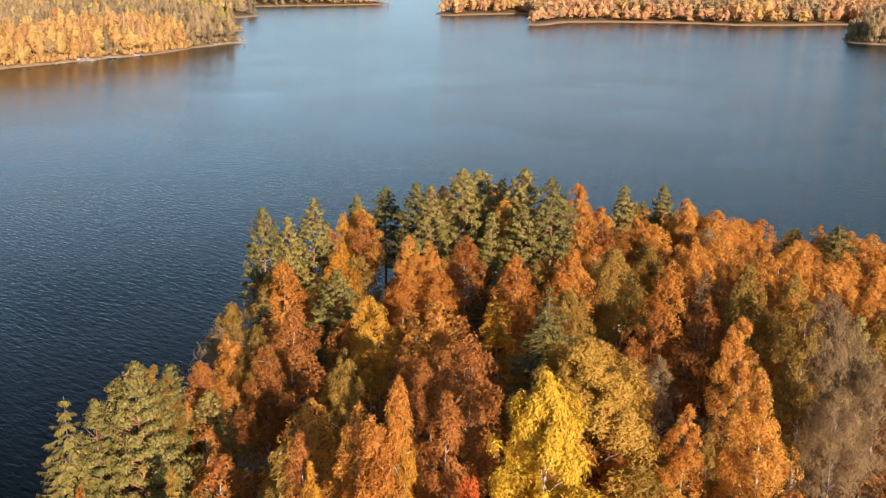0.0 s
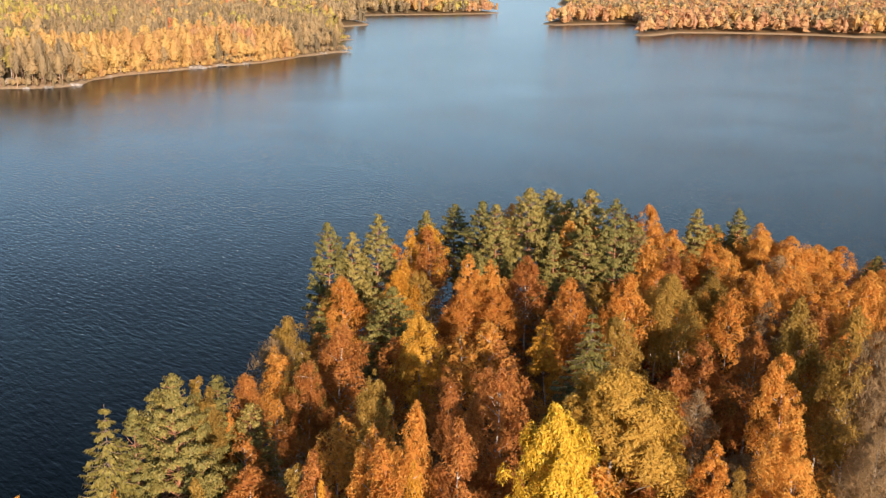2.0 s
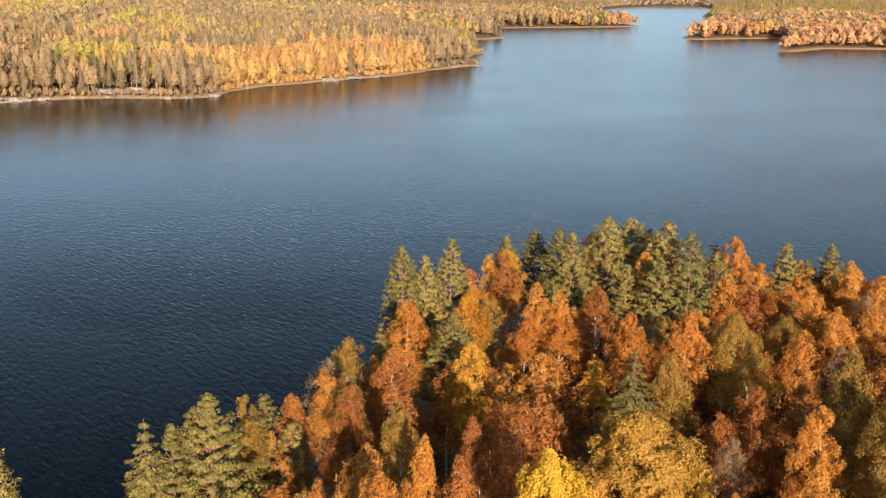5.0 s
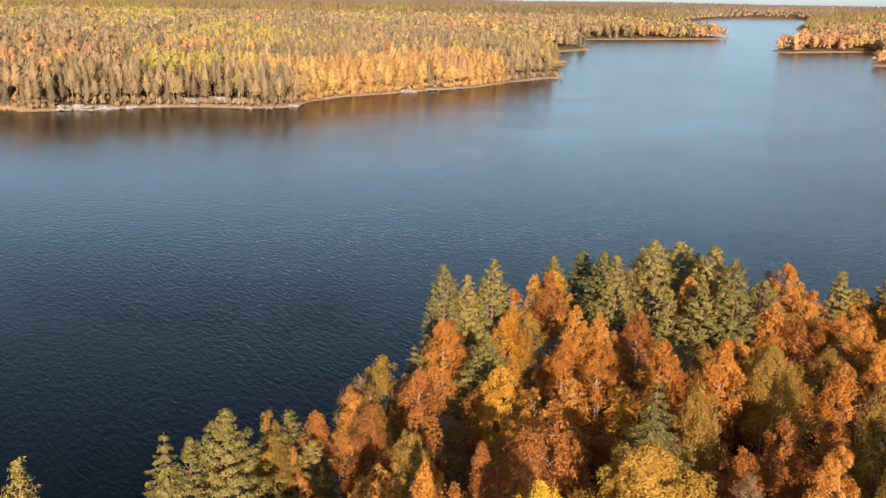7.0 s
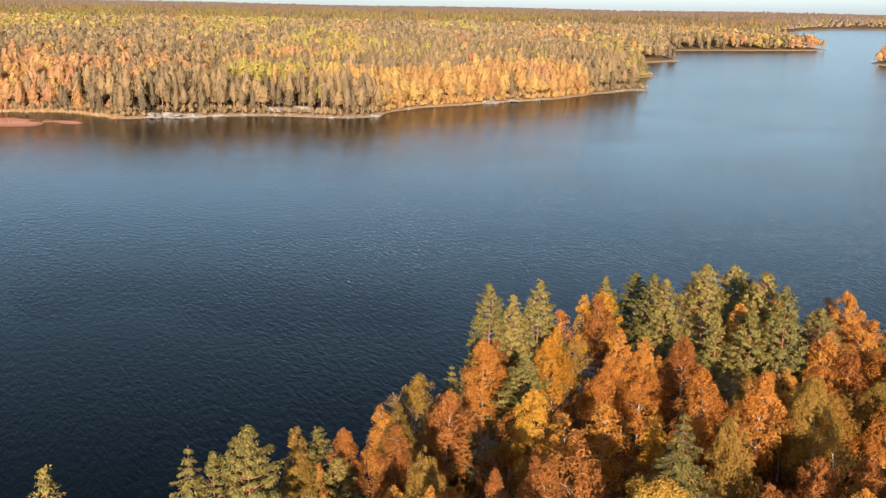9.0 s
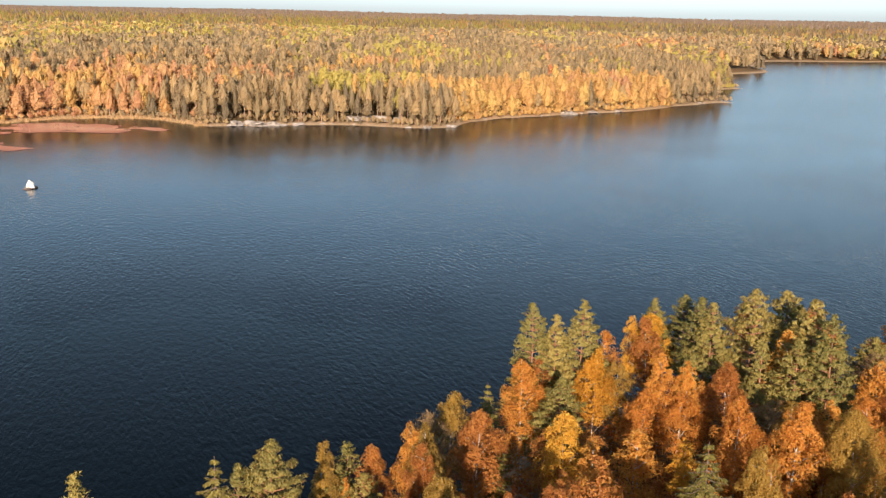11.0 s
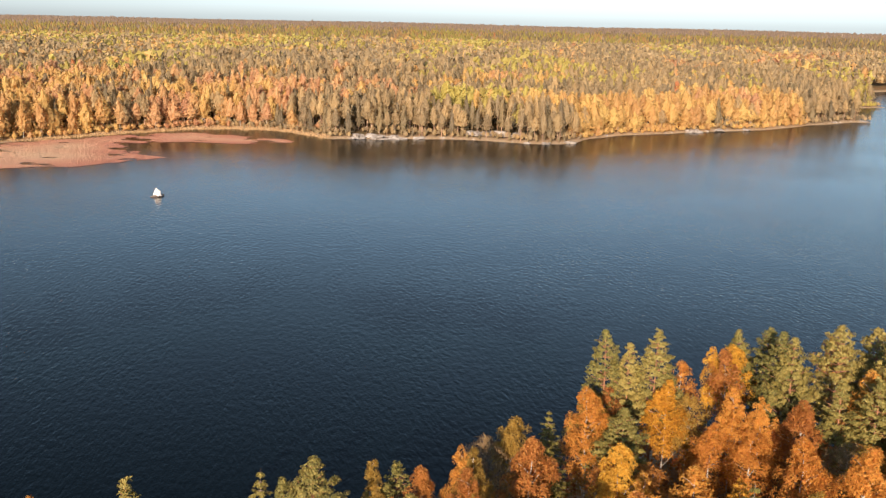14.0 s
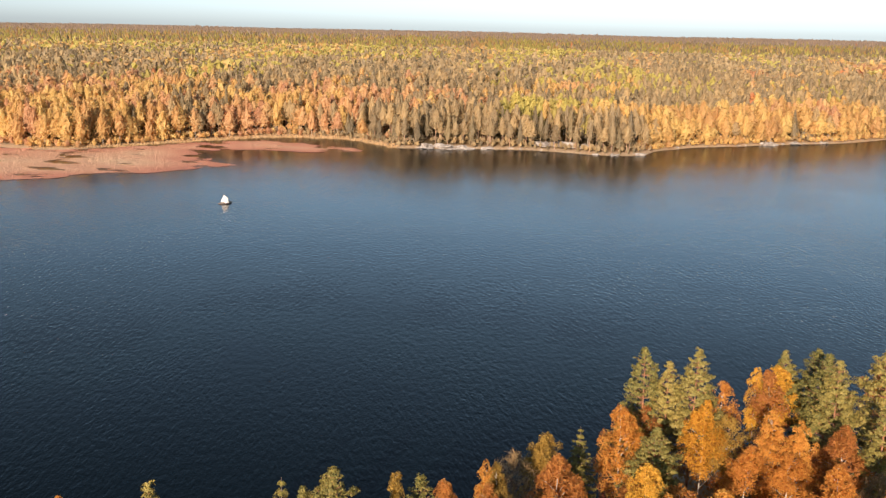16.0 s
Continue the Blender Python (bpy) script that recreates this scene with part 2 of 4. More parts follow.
NORTH_SHORE = [(-168, 775), (-188, 850), (-206, 925), (-184, 990), (-192, 1030), (-222, 1100), (-239, 1240), (-200, 1285), (-161, 1315), (-100, 1380),
               (-74, 1425), (-120, 1480), (-190, 1700), (-232, 2300), (-225, 2800), (-150, 3150), (-20, 3250), (22, 2900), (5, 2300), (0, 2000),
               (25, 1600), (10, 1300), (-14, 1090), (0, 1062), (37, 1100), (86, 1140), (90, 1040), (70, 890), (82, 884), (116, 952)]
EAST_SHORE = [(158, 964), (201, 964), (239, 960), (271, 932), (316, 944), (386, 976), (430, 900), (350, 830), (300, 760), (284, 716), (292, 694),
              (340, 672), (450, 600), (800, 480), (5000, 300), (5000, 5000), (-5000, 5000)]
FAR_LAND = WEST_SHORE + NORTH_SHORE + EAST_SHORE
NEAR_LAND = [(-5000, -1500), (-400, -300), (-90, -110), (-52, -40), (-41, 10), (-37, 35), (-33, 48), (-27.5, 58), (-25.5, 68), (-22.5, 80), (-21, 94),
             (-23, 104), (-20.5, 114), (-15, 127), (-6, 133), (6, 137), (20, 139), (36, 141), (50, 140), (62, 136), (80, 134), (130, 128), (300, 90),
             (900, -60), (5000, -300), (5000, -5000), (-5000, -5000)]


def depth_inside(polygon, x, y):
    """How far points lie inside a shore (negative: how far out on the water)."""
    p = np.array(polygon, float)
    q = np.roll(p, -1, axis=0)
    best = np.full(x.shape, 1e9)
    inside = np.zeros(x.shape, bool)
    for (ax, ay), (bx, by) in zip(p, q):
        dx, dy = bx - ax, by - ay
        s = np.clip(((x - ax) * dx + (y - ay) * dy) / (dx * dx + dy * dy), 0, 1)
        best = np.minimum(best, np.hypot(x - ax - s * dx, y - ay - s * dy))
        if ay != by:
            inside ^= ((ay > y) != (by > y)) & (x < (y - ay) * dx / (by - ay) + ax)
    return np.where(inside, best, -best)


def ripple(x, y, size):
    """A smooth uneven field between about -1 and 1."""
    a, b = x / size, y / size
    return (np.sin(1.7 * a + 0.9 * b) + np.sin(-0.8 * a + 2.1 * b + 1.3) + np.sin(2.9 * a - 1.6 * b + 4.1) + np.sin(0.6 * a + 0.5 * b + 2.2)) / 4


def land_height(x, y):
    x, y = np.asarray(x, float), np.asarray(y, float)
    near = depth_inside(NEAR_LAND, x, y) + 0.6 * ripple(x, y, 4.0)
    far = depth_inside(FAR_LAND, x, y) + 2.0 * ripple(x, y, 9.0)
    r = np.hypot(x, y)
    rise = np.clip((r - 900) / 3600, 0, 1)
    up_far = np.clip(far, 0, None)
    up_near = np.clip(near, 0, None)
    zf = np.minimum(0.13 * up_far, 0.7) + 8.0 * (1 - np.exp(-np.clip(up_far - 4, 0, None) / 45)) + 1.5 * ripple(x, y, 70) * np.clip(up_far / 60, 0, 1)
    zf = zf + (15 * rise ** 1.3 + 5 * ripple(x, y, 420) * rise) * np.clip(up_far / 120, 0, 1)
    zn = np.minimum(0.16 * up_near, 0.5) + 2.4 * (1 - np.exp(-np.clip(up_near - 2, 0, None) / 14)) + 0.25 * ripple(x, y, 5) * np.clip(up_near / 8, 0, 1)
    sea = np.maximum(near, far)
    return np.where(near > 0, zn, np.where(far > 0, zf, np.maximum(-5, 0.12 * sea) - 0.02))


def spaced(*runs):
    out = []
    for a, b, step in runs:
        out.append(np.arange(a, b, step))
    return np.concatenate(out + [[runs[-1][1]]])


def sheet(xs, ys):
    gx, gy = np.meshgrid(xs, ys)
    v = np.stack([gx.ravel(), gy.ravel(), land_height(gx.ravel(), gy.ravel())], -1)
    nx, ny = len(xs), len(ys)
    i = (np.arange(ny - 1)[:, None] * nx + np.arange(nx - 1)[None]).ravel()
    return v, np.stack([i, i + 1, i + 1 + nx, i + nx], -1)


def mesh_of(name, verts, faces, mat, tint=None, smooth=False):
    """A mesh of quads from arrays."""
    me = bpy.data.meshes.new(name)
    verts, faces = np.asarray(verts, np.float32), np.asarray(faces, np.int32)
    me.vertices.add(len(verts))
    me.vertices.foreach_set("co", verts.ravel())
    me.loops.add(faces.size)
    me.loops.foreach_set("vertex_index", faces.ravel())
    me.polygons.add(len(faces))
    me.polygons.foreach_set("loop_start", np.arange(0, faces.size, faces.shape[1], dtype=np.int32))
    if smooth:
        me.polygons.foreach_set("use_smooth", np.ones(len(faces), bool))
    me.update(calc_edges=True)
    if tint is not None:
        at = me.attributes.new("tint", "FLOAT", "FACE")
        at.data.foreach_set("value", np.asarray(tint, np.float32))
    me.materials.append(mat)
    return me


xs = spaced((-5000, -1500, 250), (-1500, -700, 80), (-700, -440, 20), (-440, -60, 6), (-60, 90, 3), (90, 460, 12), (460, 1000, 60), (1000, 5000, 250))
ys = spaced((-5000, -600, 400), (-600, -60, 60), (-60, 10, 8), (10, 150, 3), (150, 700, 7), (700, 1500, 14), (1500, 3400, 60), (3400, 5000, 160))
ground = new("ground", mesh_of("ground", *sheet(xs, ys), floor_mat, smooth=True))
tagged(ground, "mossy forest ground with fallen leaves and a pale stony shoreline", "ground", kind="structure")

wx, wy = spaced((-4900, 4900, 700)), spaced((-1400, 4900, 700))
ax, ay = np.meshgrid(wx, wy)
wi = (np.arange(len(wy) - 1)[:, None] * len(wx) + np.arange(len(wx) - 1)[None]).ravel()
water = new("water", mesh_of("water", np.stack([ax.ravel(), ay.ravel(), 0 * ax.ravel()], -1), np.stack([wi, wi + 1, wi + 1 + len(wx), wi + len(wx)], -1), water_mat))
tagged(water, "dark blue lake water with small wind ripples", "water", kind="structure")


# ---- tree building ----
def unit(v):
    return v / (np.linalg.norm(v, axis=1, keepdims=True) + 1e-6)


def leaf_tris(rng, centres, size, out, loose=0.4, long=1.0, thin=0.8, along=None):
    """Small three-cornered leaf sprays at the centres, facing outwards more or less loosely."""
    k = len(centres)
    nrm = unit(out + loose * rng.normal(size=(k, 3)))
    way = rng.normal(size=(k, 3)) if along is None else along + 0.35 * rng.normal(size=(k, 3))
    a = unit(way - nrm * (way * nrm).sum(1, keepdims=True))
    b = np.cross(nrm, a)
    s = (size * rng.uniform(0.65, 1.35, k))[:, None]
    v = np.stack([centres + a * s * long, centres - a * s * long * 0.5 + b * s * thin, centres - a * s * long * 0.5 - b * s * thin], 1)
    return v.reshape(-1, 3), np.arange(3 * k).reshape(-1, 3)


def tube(path, radii, sides=6):
    """A tapered limb along a path."""
    path, radii = np.asarray(path, float), np.asarray(radii, float)
    k = len(path)
    d = np.gradient(path, axis=0)
    d /= np.linalg.norm(d, axis=1, keepdims=True)
    ref = np.where(np.abs(d[:, 2:3]) > 0.8, (1.0, 0, 0), (0, 0, 1.0))
    u = np.cross(d, ref)
    u /= np.linalg.norm(u, axis=1, keepdims=True)
    w = np.cross(d, u)
    ang = np.arange(sides) * 2 * math.pi / sides
    ring = path[:, None] + radii[:, None, None] * (np.cos(ang)[None, :, None] * u[:, None] + np.sin(ang)[None, :, None] * w[:, None])
    i, j = np.meshgrid(np.arange(k - 1), np.arange(sides), indexing="ij")
    f = np.stack([i * sides + j, i * sides + (j + 1) % sides, (i + 1) * sides + (j + 1) % sides, (i + 1) * sides + j], -1).reshape(-1, 4)
    return ring.reshape(-1, 3), f


def joined(pieces):
    vs, fs, off = [], [], 0
    for v, f in pieces:
        vs.append(v)
        fs.append(f + off)
        off += len(v)
    return np.concatenate(vs), np.concatenate(fs)


def crown_width(t, peak, dome, tip):
    """Half width of a crown, 0 to 1, from its foot (t 0) over its widest part (peak) to its tip (t 1)."""
    up = np.clip((t - peak) / (1 - peak), 0, 1)
    return np.where(t < peak, np.sin(0.5 * math.pi * (0.3 + 0.7 * t / peak)), np.maximum(1 - up ** dome, 0) ** tip)


def birch(rng, h, w, leaves, size, low=0.26, peak=0.34, dome=1.35, tip=0.85, limbs=16, fill=0.3, lump=1.0, hang=0.45, twigs=False, leaders=1):
    """Trunk with rising limbs, and a crown of many uneven tufts of leaves that hang a little."""
    zt = np.linspace(0, 1, 9)
    sway = np.cumsum(rng.normal(0, 0.12, (9, 2)), axis=0) * zt[:, None]
    trunk = np.c_[sway, zt * h * 0.9]
    r0 = 0.0066 * h
    wood = [tube(trunk, r0 * (1 - zt) ** 0.8 + 0.015, 7)]
    tufts = int((17 * w + 22) / lump ** 2)
    t = rng.uniform(0, 1, tufts) ** 0.8
    t[:4] = (0.9, 0.95, 0.975, 0.93)
    wide = np.maximum(crown_width(t, peak, dome, tip), 0.05)
    ang = rng.uniform(0, 2 * math.pi, tufts)
    s1, s2 = rng.uniform(0, 6.28, 2)
    lobes = 1 + 0.2 * np.sin(3 * ang + 5 * t + s1) + 0.13 * np.sin(5 * ang - 9 * t + s2) + rng.normal(0, 0.08, tufts)
    rad = wide * w / 2 * 0.88 * np.sqrt(rng.uniform(0.22, 1, tufts)) * lobes
    z = h * (low + (1 - low) * t) * (1 - 0.02 * rng.uniform(0, 1, tufts))
    axis = np.c_[np.interp(z, trunk[:, 2], trunk[:, 0]), np.interp(z, trunk[:, 2], trunk[:, 1]), z]
    side = np.c_[np.cos(ang), np.sin(ang), 0 * ang]
    c = axis + side * rad[:, None]
    k = rng.integers(0, leaders, tufts)                # some crowns end in several tips
    la, lr = rng.uniform(0, 6.28, leaders), 0.2 * w * rng.uniform(0.7, 1.2, leaders) * (np.arange(leaders) > 0)
    drop = rng.uniform(0.03, 0.14, leaders) * (np.arange(leaders) > 0)
    high = np.clip((t - 0.4) / 0.45, 0, 1)[:, None]
    c = c + high * np.c_[lr[k] * np.cos(la[k]), lr[k] * np.sin(la[k]), -h * drop[k]]
    for i in rng.permutation(tufts)[:limbs]:
        zb = max(h * 0.12, c[i, 2] - rad[i] * rng.uniform(0.9, 1.7))
        b = np.array([np.interp(zb, trunk[:, 2], trunk[:, 0]), np.interp(zb, trunk[:, 2], trunk[:, 1]), zb])
        m = (b + c[i]) / 2 + (0, 0, 0.12 * rad[i])
        wood.append(tube([b, m, c[i], c[i] + (c[i] - m) * 0.3 - (0, 0, 0.2)], [r0 * 0.32, r0 * 0.22, r0 * 0.12, 0.008], 4))
    ball = (0.36 + 0.055 * w) * rng.uniform(0.55, 1.3, tufts) * lump * np.clip(0.5 + 0.62 * wide, 0.55, 1.1)
    share = ball ** 2 * (0.4 + 0.9 * t)
    idx = np.repeat(np.arange(tufts), rng.multinomial(leaves, share / share.sum()))
    way = unit(rng.normal(size=(len(idx), 3)) + 0.55 * side[idx] + (0, 0, 0.35))
    off = way * ball[idx][:, None] * rng.uniform(0.2, 1, (len(idx), 1)) ** 0.5 * (1, 1, 1.25)
    off[:, 2] -= hang * np.hypot(off[:, 0], off[:, 1])
    pts = c[idx] + off
    ok = pts[:, 2] < h + 0.1
    pts, idx, way = pts[ok], idx[ok], way[ok]
    out = 0.8 * way + 0.7 * side[idx] * np.clip(rad[idx] / (0.25 * w), 0, 1)[:, None] + (0, 0, 0.25)
    if twigs:
        return joined(wood), leaf_tris(rng, pts, size, out, 0.6, 3.2, 0.22, along=unit(off[ok]) + (0, 0, 0.8))
    deep = rng.integers(0, tufts, int(24 * w))        # sprays deep inside that close the crown
    inner = axis[deep] + (c[deep] - axis[deep]) * rng.uniform(0.1, 0.62, (len(deep), 1)) - (0, 0, 0.5)
    keep = inner[:, 2] < h - 1.3
    return joined(wood), joined([leaf_tris(rng, pts, size, out, 0.58, 1.45, 0.52, along=0.7 * way + (0, 0, -hang)), leaf_tris(rng, inner[keep], fill, side[deep][keep] + (0, 0, 0.3), 0.4)])


def pine(rng, h, w, needles, size, low=0.34, flat=0.68):
    """Reddish trunk, whorls of rising boughs, and flat bushy tufts of needles towards their ends."""
    zt = np.linspace(0, 1, 8)
    sway = np.cumsum(rng.normal(0, 0.05, (8, 2)), axis=0) * zt[:, None]
    trunk = np.c_[sway, zt * h * 0.975]
    r0 = 0.0095 * h
    wood = [tube(trunk, r0 * (1 - zt) ** 0.75 + 0.02, 7)]
    cs, balls, sides = [], [], []
    levels = int(h * (1 - low) / 0.62)
    for k in range(levels):
        t = 1 - (1 - (k + rng.uniform(0.1, 0.6)) / levels) ** 1.35
        z = h * (low + (1 - low) * t)
        wide = min(1.0, 0.7 + 1.6 * t) * (1 - t) ** flat * 1.14 * rng.uniform(0.85, 1.1)
        base = np.array([np.interp(z, trunk[:, 2], trunk[:, 0]), np.interp(z, trunk[:, 2], trunk[:, 1]), z])
        nb = 7 if t < 0.85 else 5
        a0 = rng.uniform(0, 6.28)
        for j in range(nb):
            ln = max(0.22, w / 2 * wide * rng.uniform(0.6, 1.15))
            a = a0 + j * 6.28 / nb + rng.normal(0, 0.25)
            d = np.array([math.cos(a), math.sin(a), 0.0])
            tip = base + d * ln + (0, 0, (rng.uniform(0.1, 0.4) + 0.35 * t) * ln)
            mid = base + (tip - base) * 0.55 - (0, 0, 0.08 * ln)
            if ln > 0.5:
                wood.append(tube([base, mid, tip], [0.035 + 0.012 * ln, 0.025, 0.01], 4))
            for f in ((1.0, 0.85, 0.7, 0.5, 0.9) if ln > 1.1 else (0.95, 0.6)):
                spread = (1.05 - f) * ln * rng.normal(0, 0.8)
                cs.append(base + (tip - base) * f + np.array([-d[1], d[0], 0]) * spread + (0, 0, rng.normal(0.1, 0.1)))
                balls.append((0.2 + 0.048 * w * (0.45 + 0.55 * ln / (w / 2))) * rng.uniform(0.7, 1.3) * (1 - 0.35 * t * t))
                sides.append(d)
    for q in range(4):
        cs.append(trunk[-1] + (*rng.normal(0, 0.12, 2), 0.35 - 0.3 * q))
        balls.append(0.22 + 0.08 * q)
        sides.append(unit(rng.normal(size=(1, 3)) * (1, 1, 0))[0])
    c, ball, side = np.array(cs), np.array(balls), np.array(sides)
    idx = np.repeat(np.arange(len(c)), rng.multinomial(int(needles), ball ** 2 / (ball ** 2).sum()))
    way = unit(rng.normal(size=(len(idx), 3)) + 0.35 * side[idx] + (0, 0, 0.3))
    pts = c[idx] + way * ball[idx][:, None] * rng.uniform(0.15, 1, (len(idx), 1)) ** 0.55 * (1, 1, 0.5)
    out = 0.75 * way + 0.55 * side[idx] + (0, 0, 0.45)
    return joined(wood), leaf_tris(rng, pts, size, out, 0.4, 1.35, 0.6, along=way + 0.5 * side[idx] + (0, 0, 0.25))


def spruce(rng, h, w, needles, size):
    """Straight trunk and tiers of drooping branches with upturned ends, narrowing to a spire."""
    zt = np.linspace(0, 1, 6)
    wood = [tube(np.c_[np.zeros((6, 2)), zt * h], 0.009 * h * (1 - zt) + 0.012, 7)]
    pts, nrm, run = [], [], []
    levels = int(h / 0.72)
    for k in range(levels):
        t = 0.08 + 0.92 * (k + 0.5) / levels
        z = h * t
        a0 = rng.uniform(0, 6.28)
        nb = 9 if t < 0.8 else 5
        for j in range(nb):
            ln = max(0.14, w / 2 * (1 - t) ** 0.74 * 1.1 * rng.uniform(0.72, 1.18))
            a = a0 + j * 6.28 / nb + rng.normal(0, 0.15)
            n = max(6, int(needles * (0.15 + (ln / (w / 2)) ** 1.4)))
            s = rng.uniform(0.08, 1, n) ** 0.7
            side = rng.normal(0, 0.11 * ln + 0.04, n) * (1.25 - s)
            d, e = np.array([math.cos(a), math.sin(a), 0.0]), np.array([-math.sin(a), math.cos(a), 0.0])
            p = d * (ln * s)[:, None] + e * side[:, None]
            p[:, 2] = z - 0.5 * ln * s + 0.3 * ln * s ** 3 - np.abs(rng.normal(0, 0.06, n)) * (0.5 + ln / 2)
            pts.append(p)
            nrm.append(np.repeat([d * 0.6 + (0, 0, 0.75)], n, 0))
            run.append(np.repeat([d + (0, 0, -0.35)], n, 0) + e * np.sign(side)[:, None] * 0.7)
            if ln > 0.5:
                tip = np.array([ln * math.cos(a), ln * math.sin(a), z - 0.2 * ln])
                wood.append(tube([(0, 0, z), tip * (0.5, 0.5, 0) + (0, 0, z - 0.22 * ln), tip], [0.03, 0.02, 0.008], 4))
    return joined(wood), leaf_tris(rng, np.concatenate(pts), size, np.concatenate(nrm), 0.3, 1.5, 0.55, along=np.concatenate(run))


def tree(name, built, bark, foliage, label, category, group):
    """A tree as one thing: an empty at its foot with trunk and crown."""
    top = new(name)
    for piece, (v, f), mat in (("trunk", built[0], bark), ("crown", built[1], foliage)):
        ob = new(piece, mesh_of(piece, v, f, mat, smooth=piece == "trunk"))
        ob.parent = top
    return tagged(top, label, category, group)


KINDS = {
    "pine": ("pine_tree", pine_bark, "olive-green pine with reddish trunk at the wood's edge", "pine tree"),
    "spruce": ("spruce_tree", spruce_bark, "slender yellow-green spruce with hanging branches", "spruce tree"),
    "orange": ("birch_tree", birch_bark, "birch with bright orange autumn leaves and pale trunk", "birch tree"),
    "russet": ("birch_tree", birch_bark, "birch with russet-brown autumn leaves, half in shade", "birch tree"),
    "yellow": ("birch_tree", birch_bark, "birch with golden-yellow autumn leaves", "birch tree"),
    "olive": ("birch_tree", birch_bark, "birch with fading olive-yellow leaves", "birch tree"),
    "gold": ("birch_tree", birch_bark, "broad birch with bright lemon-golden leaves and drooping twigs", "birch tree"),
    "aspen": ("aspen_tree", birch_bark, "broad aspen with dense golden-green leaves", "aspen tree"),
    "red": ("rowan_tree", grey_bark, "small rowan with scarlet autumn leaves", "rowan tree"),
    "bare": ("birch_tree", grey_bark, "nearly leafless birch with grey twigs", "birch tree"),
}
NOM_H = 17.0
WIDTHS = (3.0, 4.4, 6.2, 8.6)
COUNTS = {"pine": 5, "orange": 4, "russet": 4, "olive": 3}


def grow(kind, rng, w, fine, bulk=False):
    """A tree of the usual height; fine: seen from close by, so with more and smaller leaves."""
    size = 0.082 if fine else (0.15 if bulk else 0.115)
    if kind == "pine":
        return pine(rng, NOM_H, w, (2900 if fine else 1900) * w, 0.095 if fine else 0.12)
    if kind == "spruce":
        return spruce(rng, NOM_H, w, 190, 0.12)
    many = (2800 if fine else (600 if bulk else 1500)) * w
    if kind in ("aspen", "gold"):
        return birch(rng, NOM_H, w, int(many * 2.2), size, 0.1, 0.4, 1.9, 0.62, 20, 0.4, 0.82, 0.2 if kind == "aspen" else 0.6)
    if kind == "bare":
        return birch(rng, NOM_H, w, int(many * 0.8), size, 0.22, 0.5, 1.8, 0.7, 44, 0.1, 0.9, 0.1, True)
    shape = rng.uniform(0, 1)
    return birch(rng, NOM_H, w, int(many), size, 0.26 + 0.1 * rng.uniform(), 0.3 + 0.16 * shape, 1.25 + 0.5 * shape, 0.9 - 0.2 * shape, leaders=int(rng.integers(1, 4)))


stock = {}
used = {}


def plant(kind, x, y, top, width, group, thin=False):
    """Sets a tree of that kind with its foot on the land and its tip at the given height."""
    name, bark, label, category = KINDS[kind]
    w = min(WIDTHS, key=lambda v: abs(v - width))
    fine = y < 74 and not thin
    g = float(land_height([x], [y])[0]) - 0.08
    turn = (x * 37.3 + y * 91.7) % 6.28
    m = Matrix.LocRotScale((x, y, g), Euler((0, 0, turn)), (width / w, width / w, (top - g) / NOM_H))
    key = (kind, w, fine, thin)
    k = used[key] = used.get(key, -1) + 1
    count = COUNTS.get(kind, 2)
    if k < count:
        rng = np.random.default_rng(sum(map(ord, kind)) * 100 + k + int(w * 10) + 7 * fine)
        ob = tree(name, grow(kind, rng, w, fine, thin), bark, leaf[kind], label, category, group)
        ob.matrix_basis = m
        stock.setdefault(key, []).append(ob)
        return ob
    src = stock[key][k % count]
    keep = src.matrix_basis.copy()
    src.matrix_basis = Matrix.Identity(4)
    ob = copy_thing(src, m)
    src.matrix_basis = keep
    return ob


# ---- the wood on the point: position, height of the tip, width of the crown ----
SPRUCES = [
    (-22.9, 55.0, 19.1, 3.3), (8.8, 76.2, 19.9, 3.8), (-17.0, 88.7, 15.1, 2.3),
]
PINES = [
    (-21.3, 56.0, 18.5, 3.0), (-19.1, 57.2, 20.3, 5.6), (-20.0, 106.2, 18.8, 4.4), (-17.4, 107.0, 17.6, 4.0),
    (-15.0, 108.7, 19.1, 4.8), (-11.2, 125.1, 16.1, 4.3), (-7.6, 126.3, 16.9, 5.1), (-3.0, 117.9, 19.3, 5.1),
    (-1.4, 116.4, 19.5, 4.3), (2.3, 120.2, 20.7, 5.8), (4.7, 127.0, 19.2, 5.4), (7.6, 120.7, 19.2, 4.8),
    (9.7, 116.4, 21.6, 5.6), (9.2, 110.6, 18.5, 4.8), (5.7, 110.4, 17.7, 3.5), (12.6, 111.0, 21.5, 4.7),
    (15.5, 124.1, 16.1, 5.7), (-10.6, 92.2, 15.9, 4.9), (24.6, 130.9, 16.7, 4.1), (30.2, 132.1, 16.3, 4.1),
]
PINES += [
    (27.5, 131.3, 14.5, 3.4), (48.6, 131.7, 10.9, 3.4), (52.1, 125.0, 12.9, 4.6), (-27.1, 45.5, 20.4, 3.6),
    (-20.3, 58.1, 17.1, 3.6), (-19.4, 66.2, 14.6, 4.2), (-20.3, 68.6, 15.6, 3.6), (-16.9, 66.2, 14.6, 3.8),
]
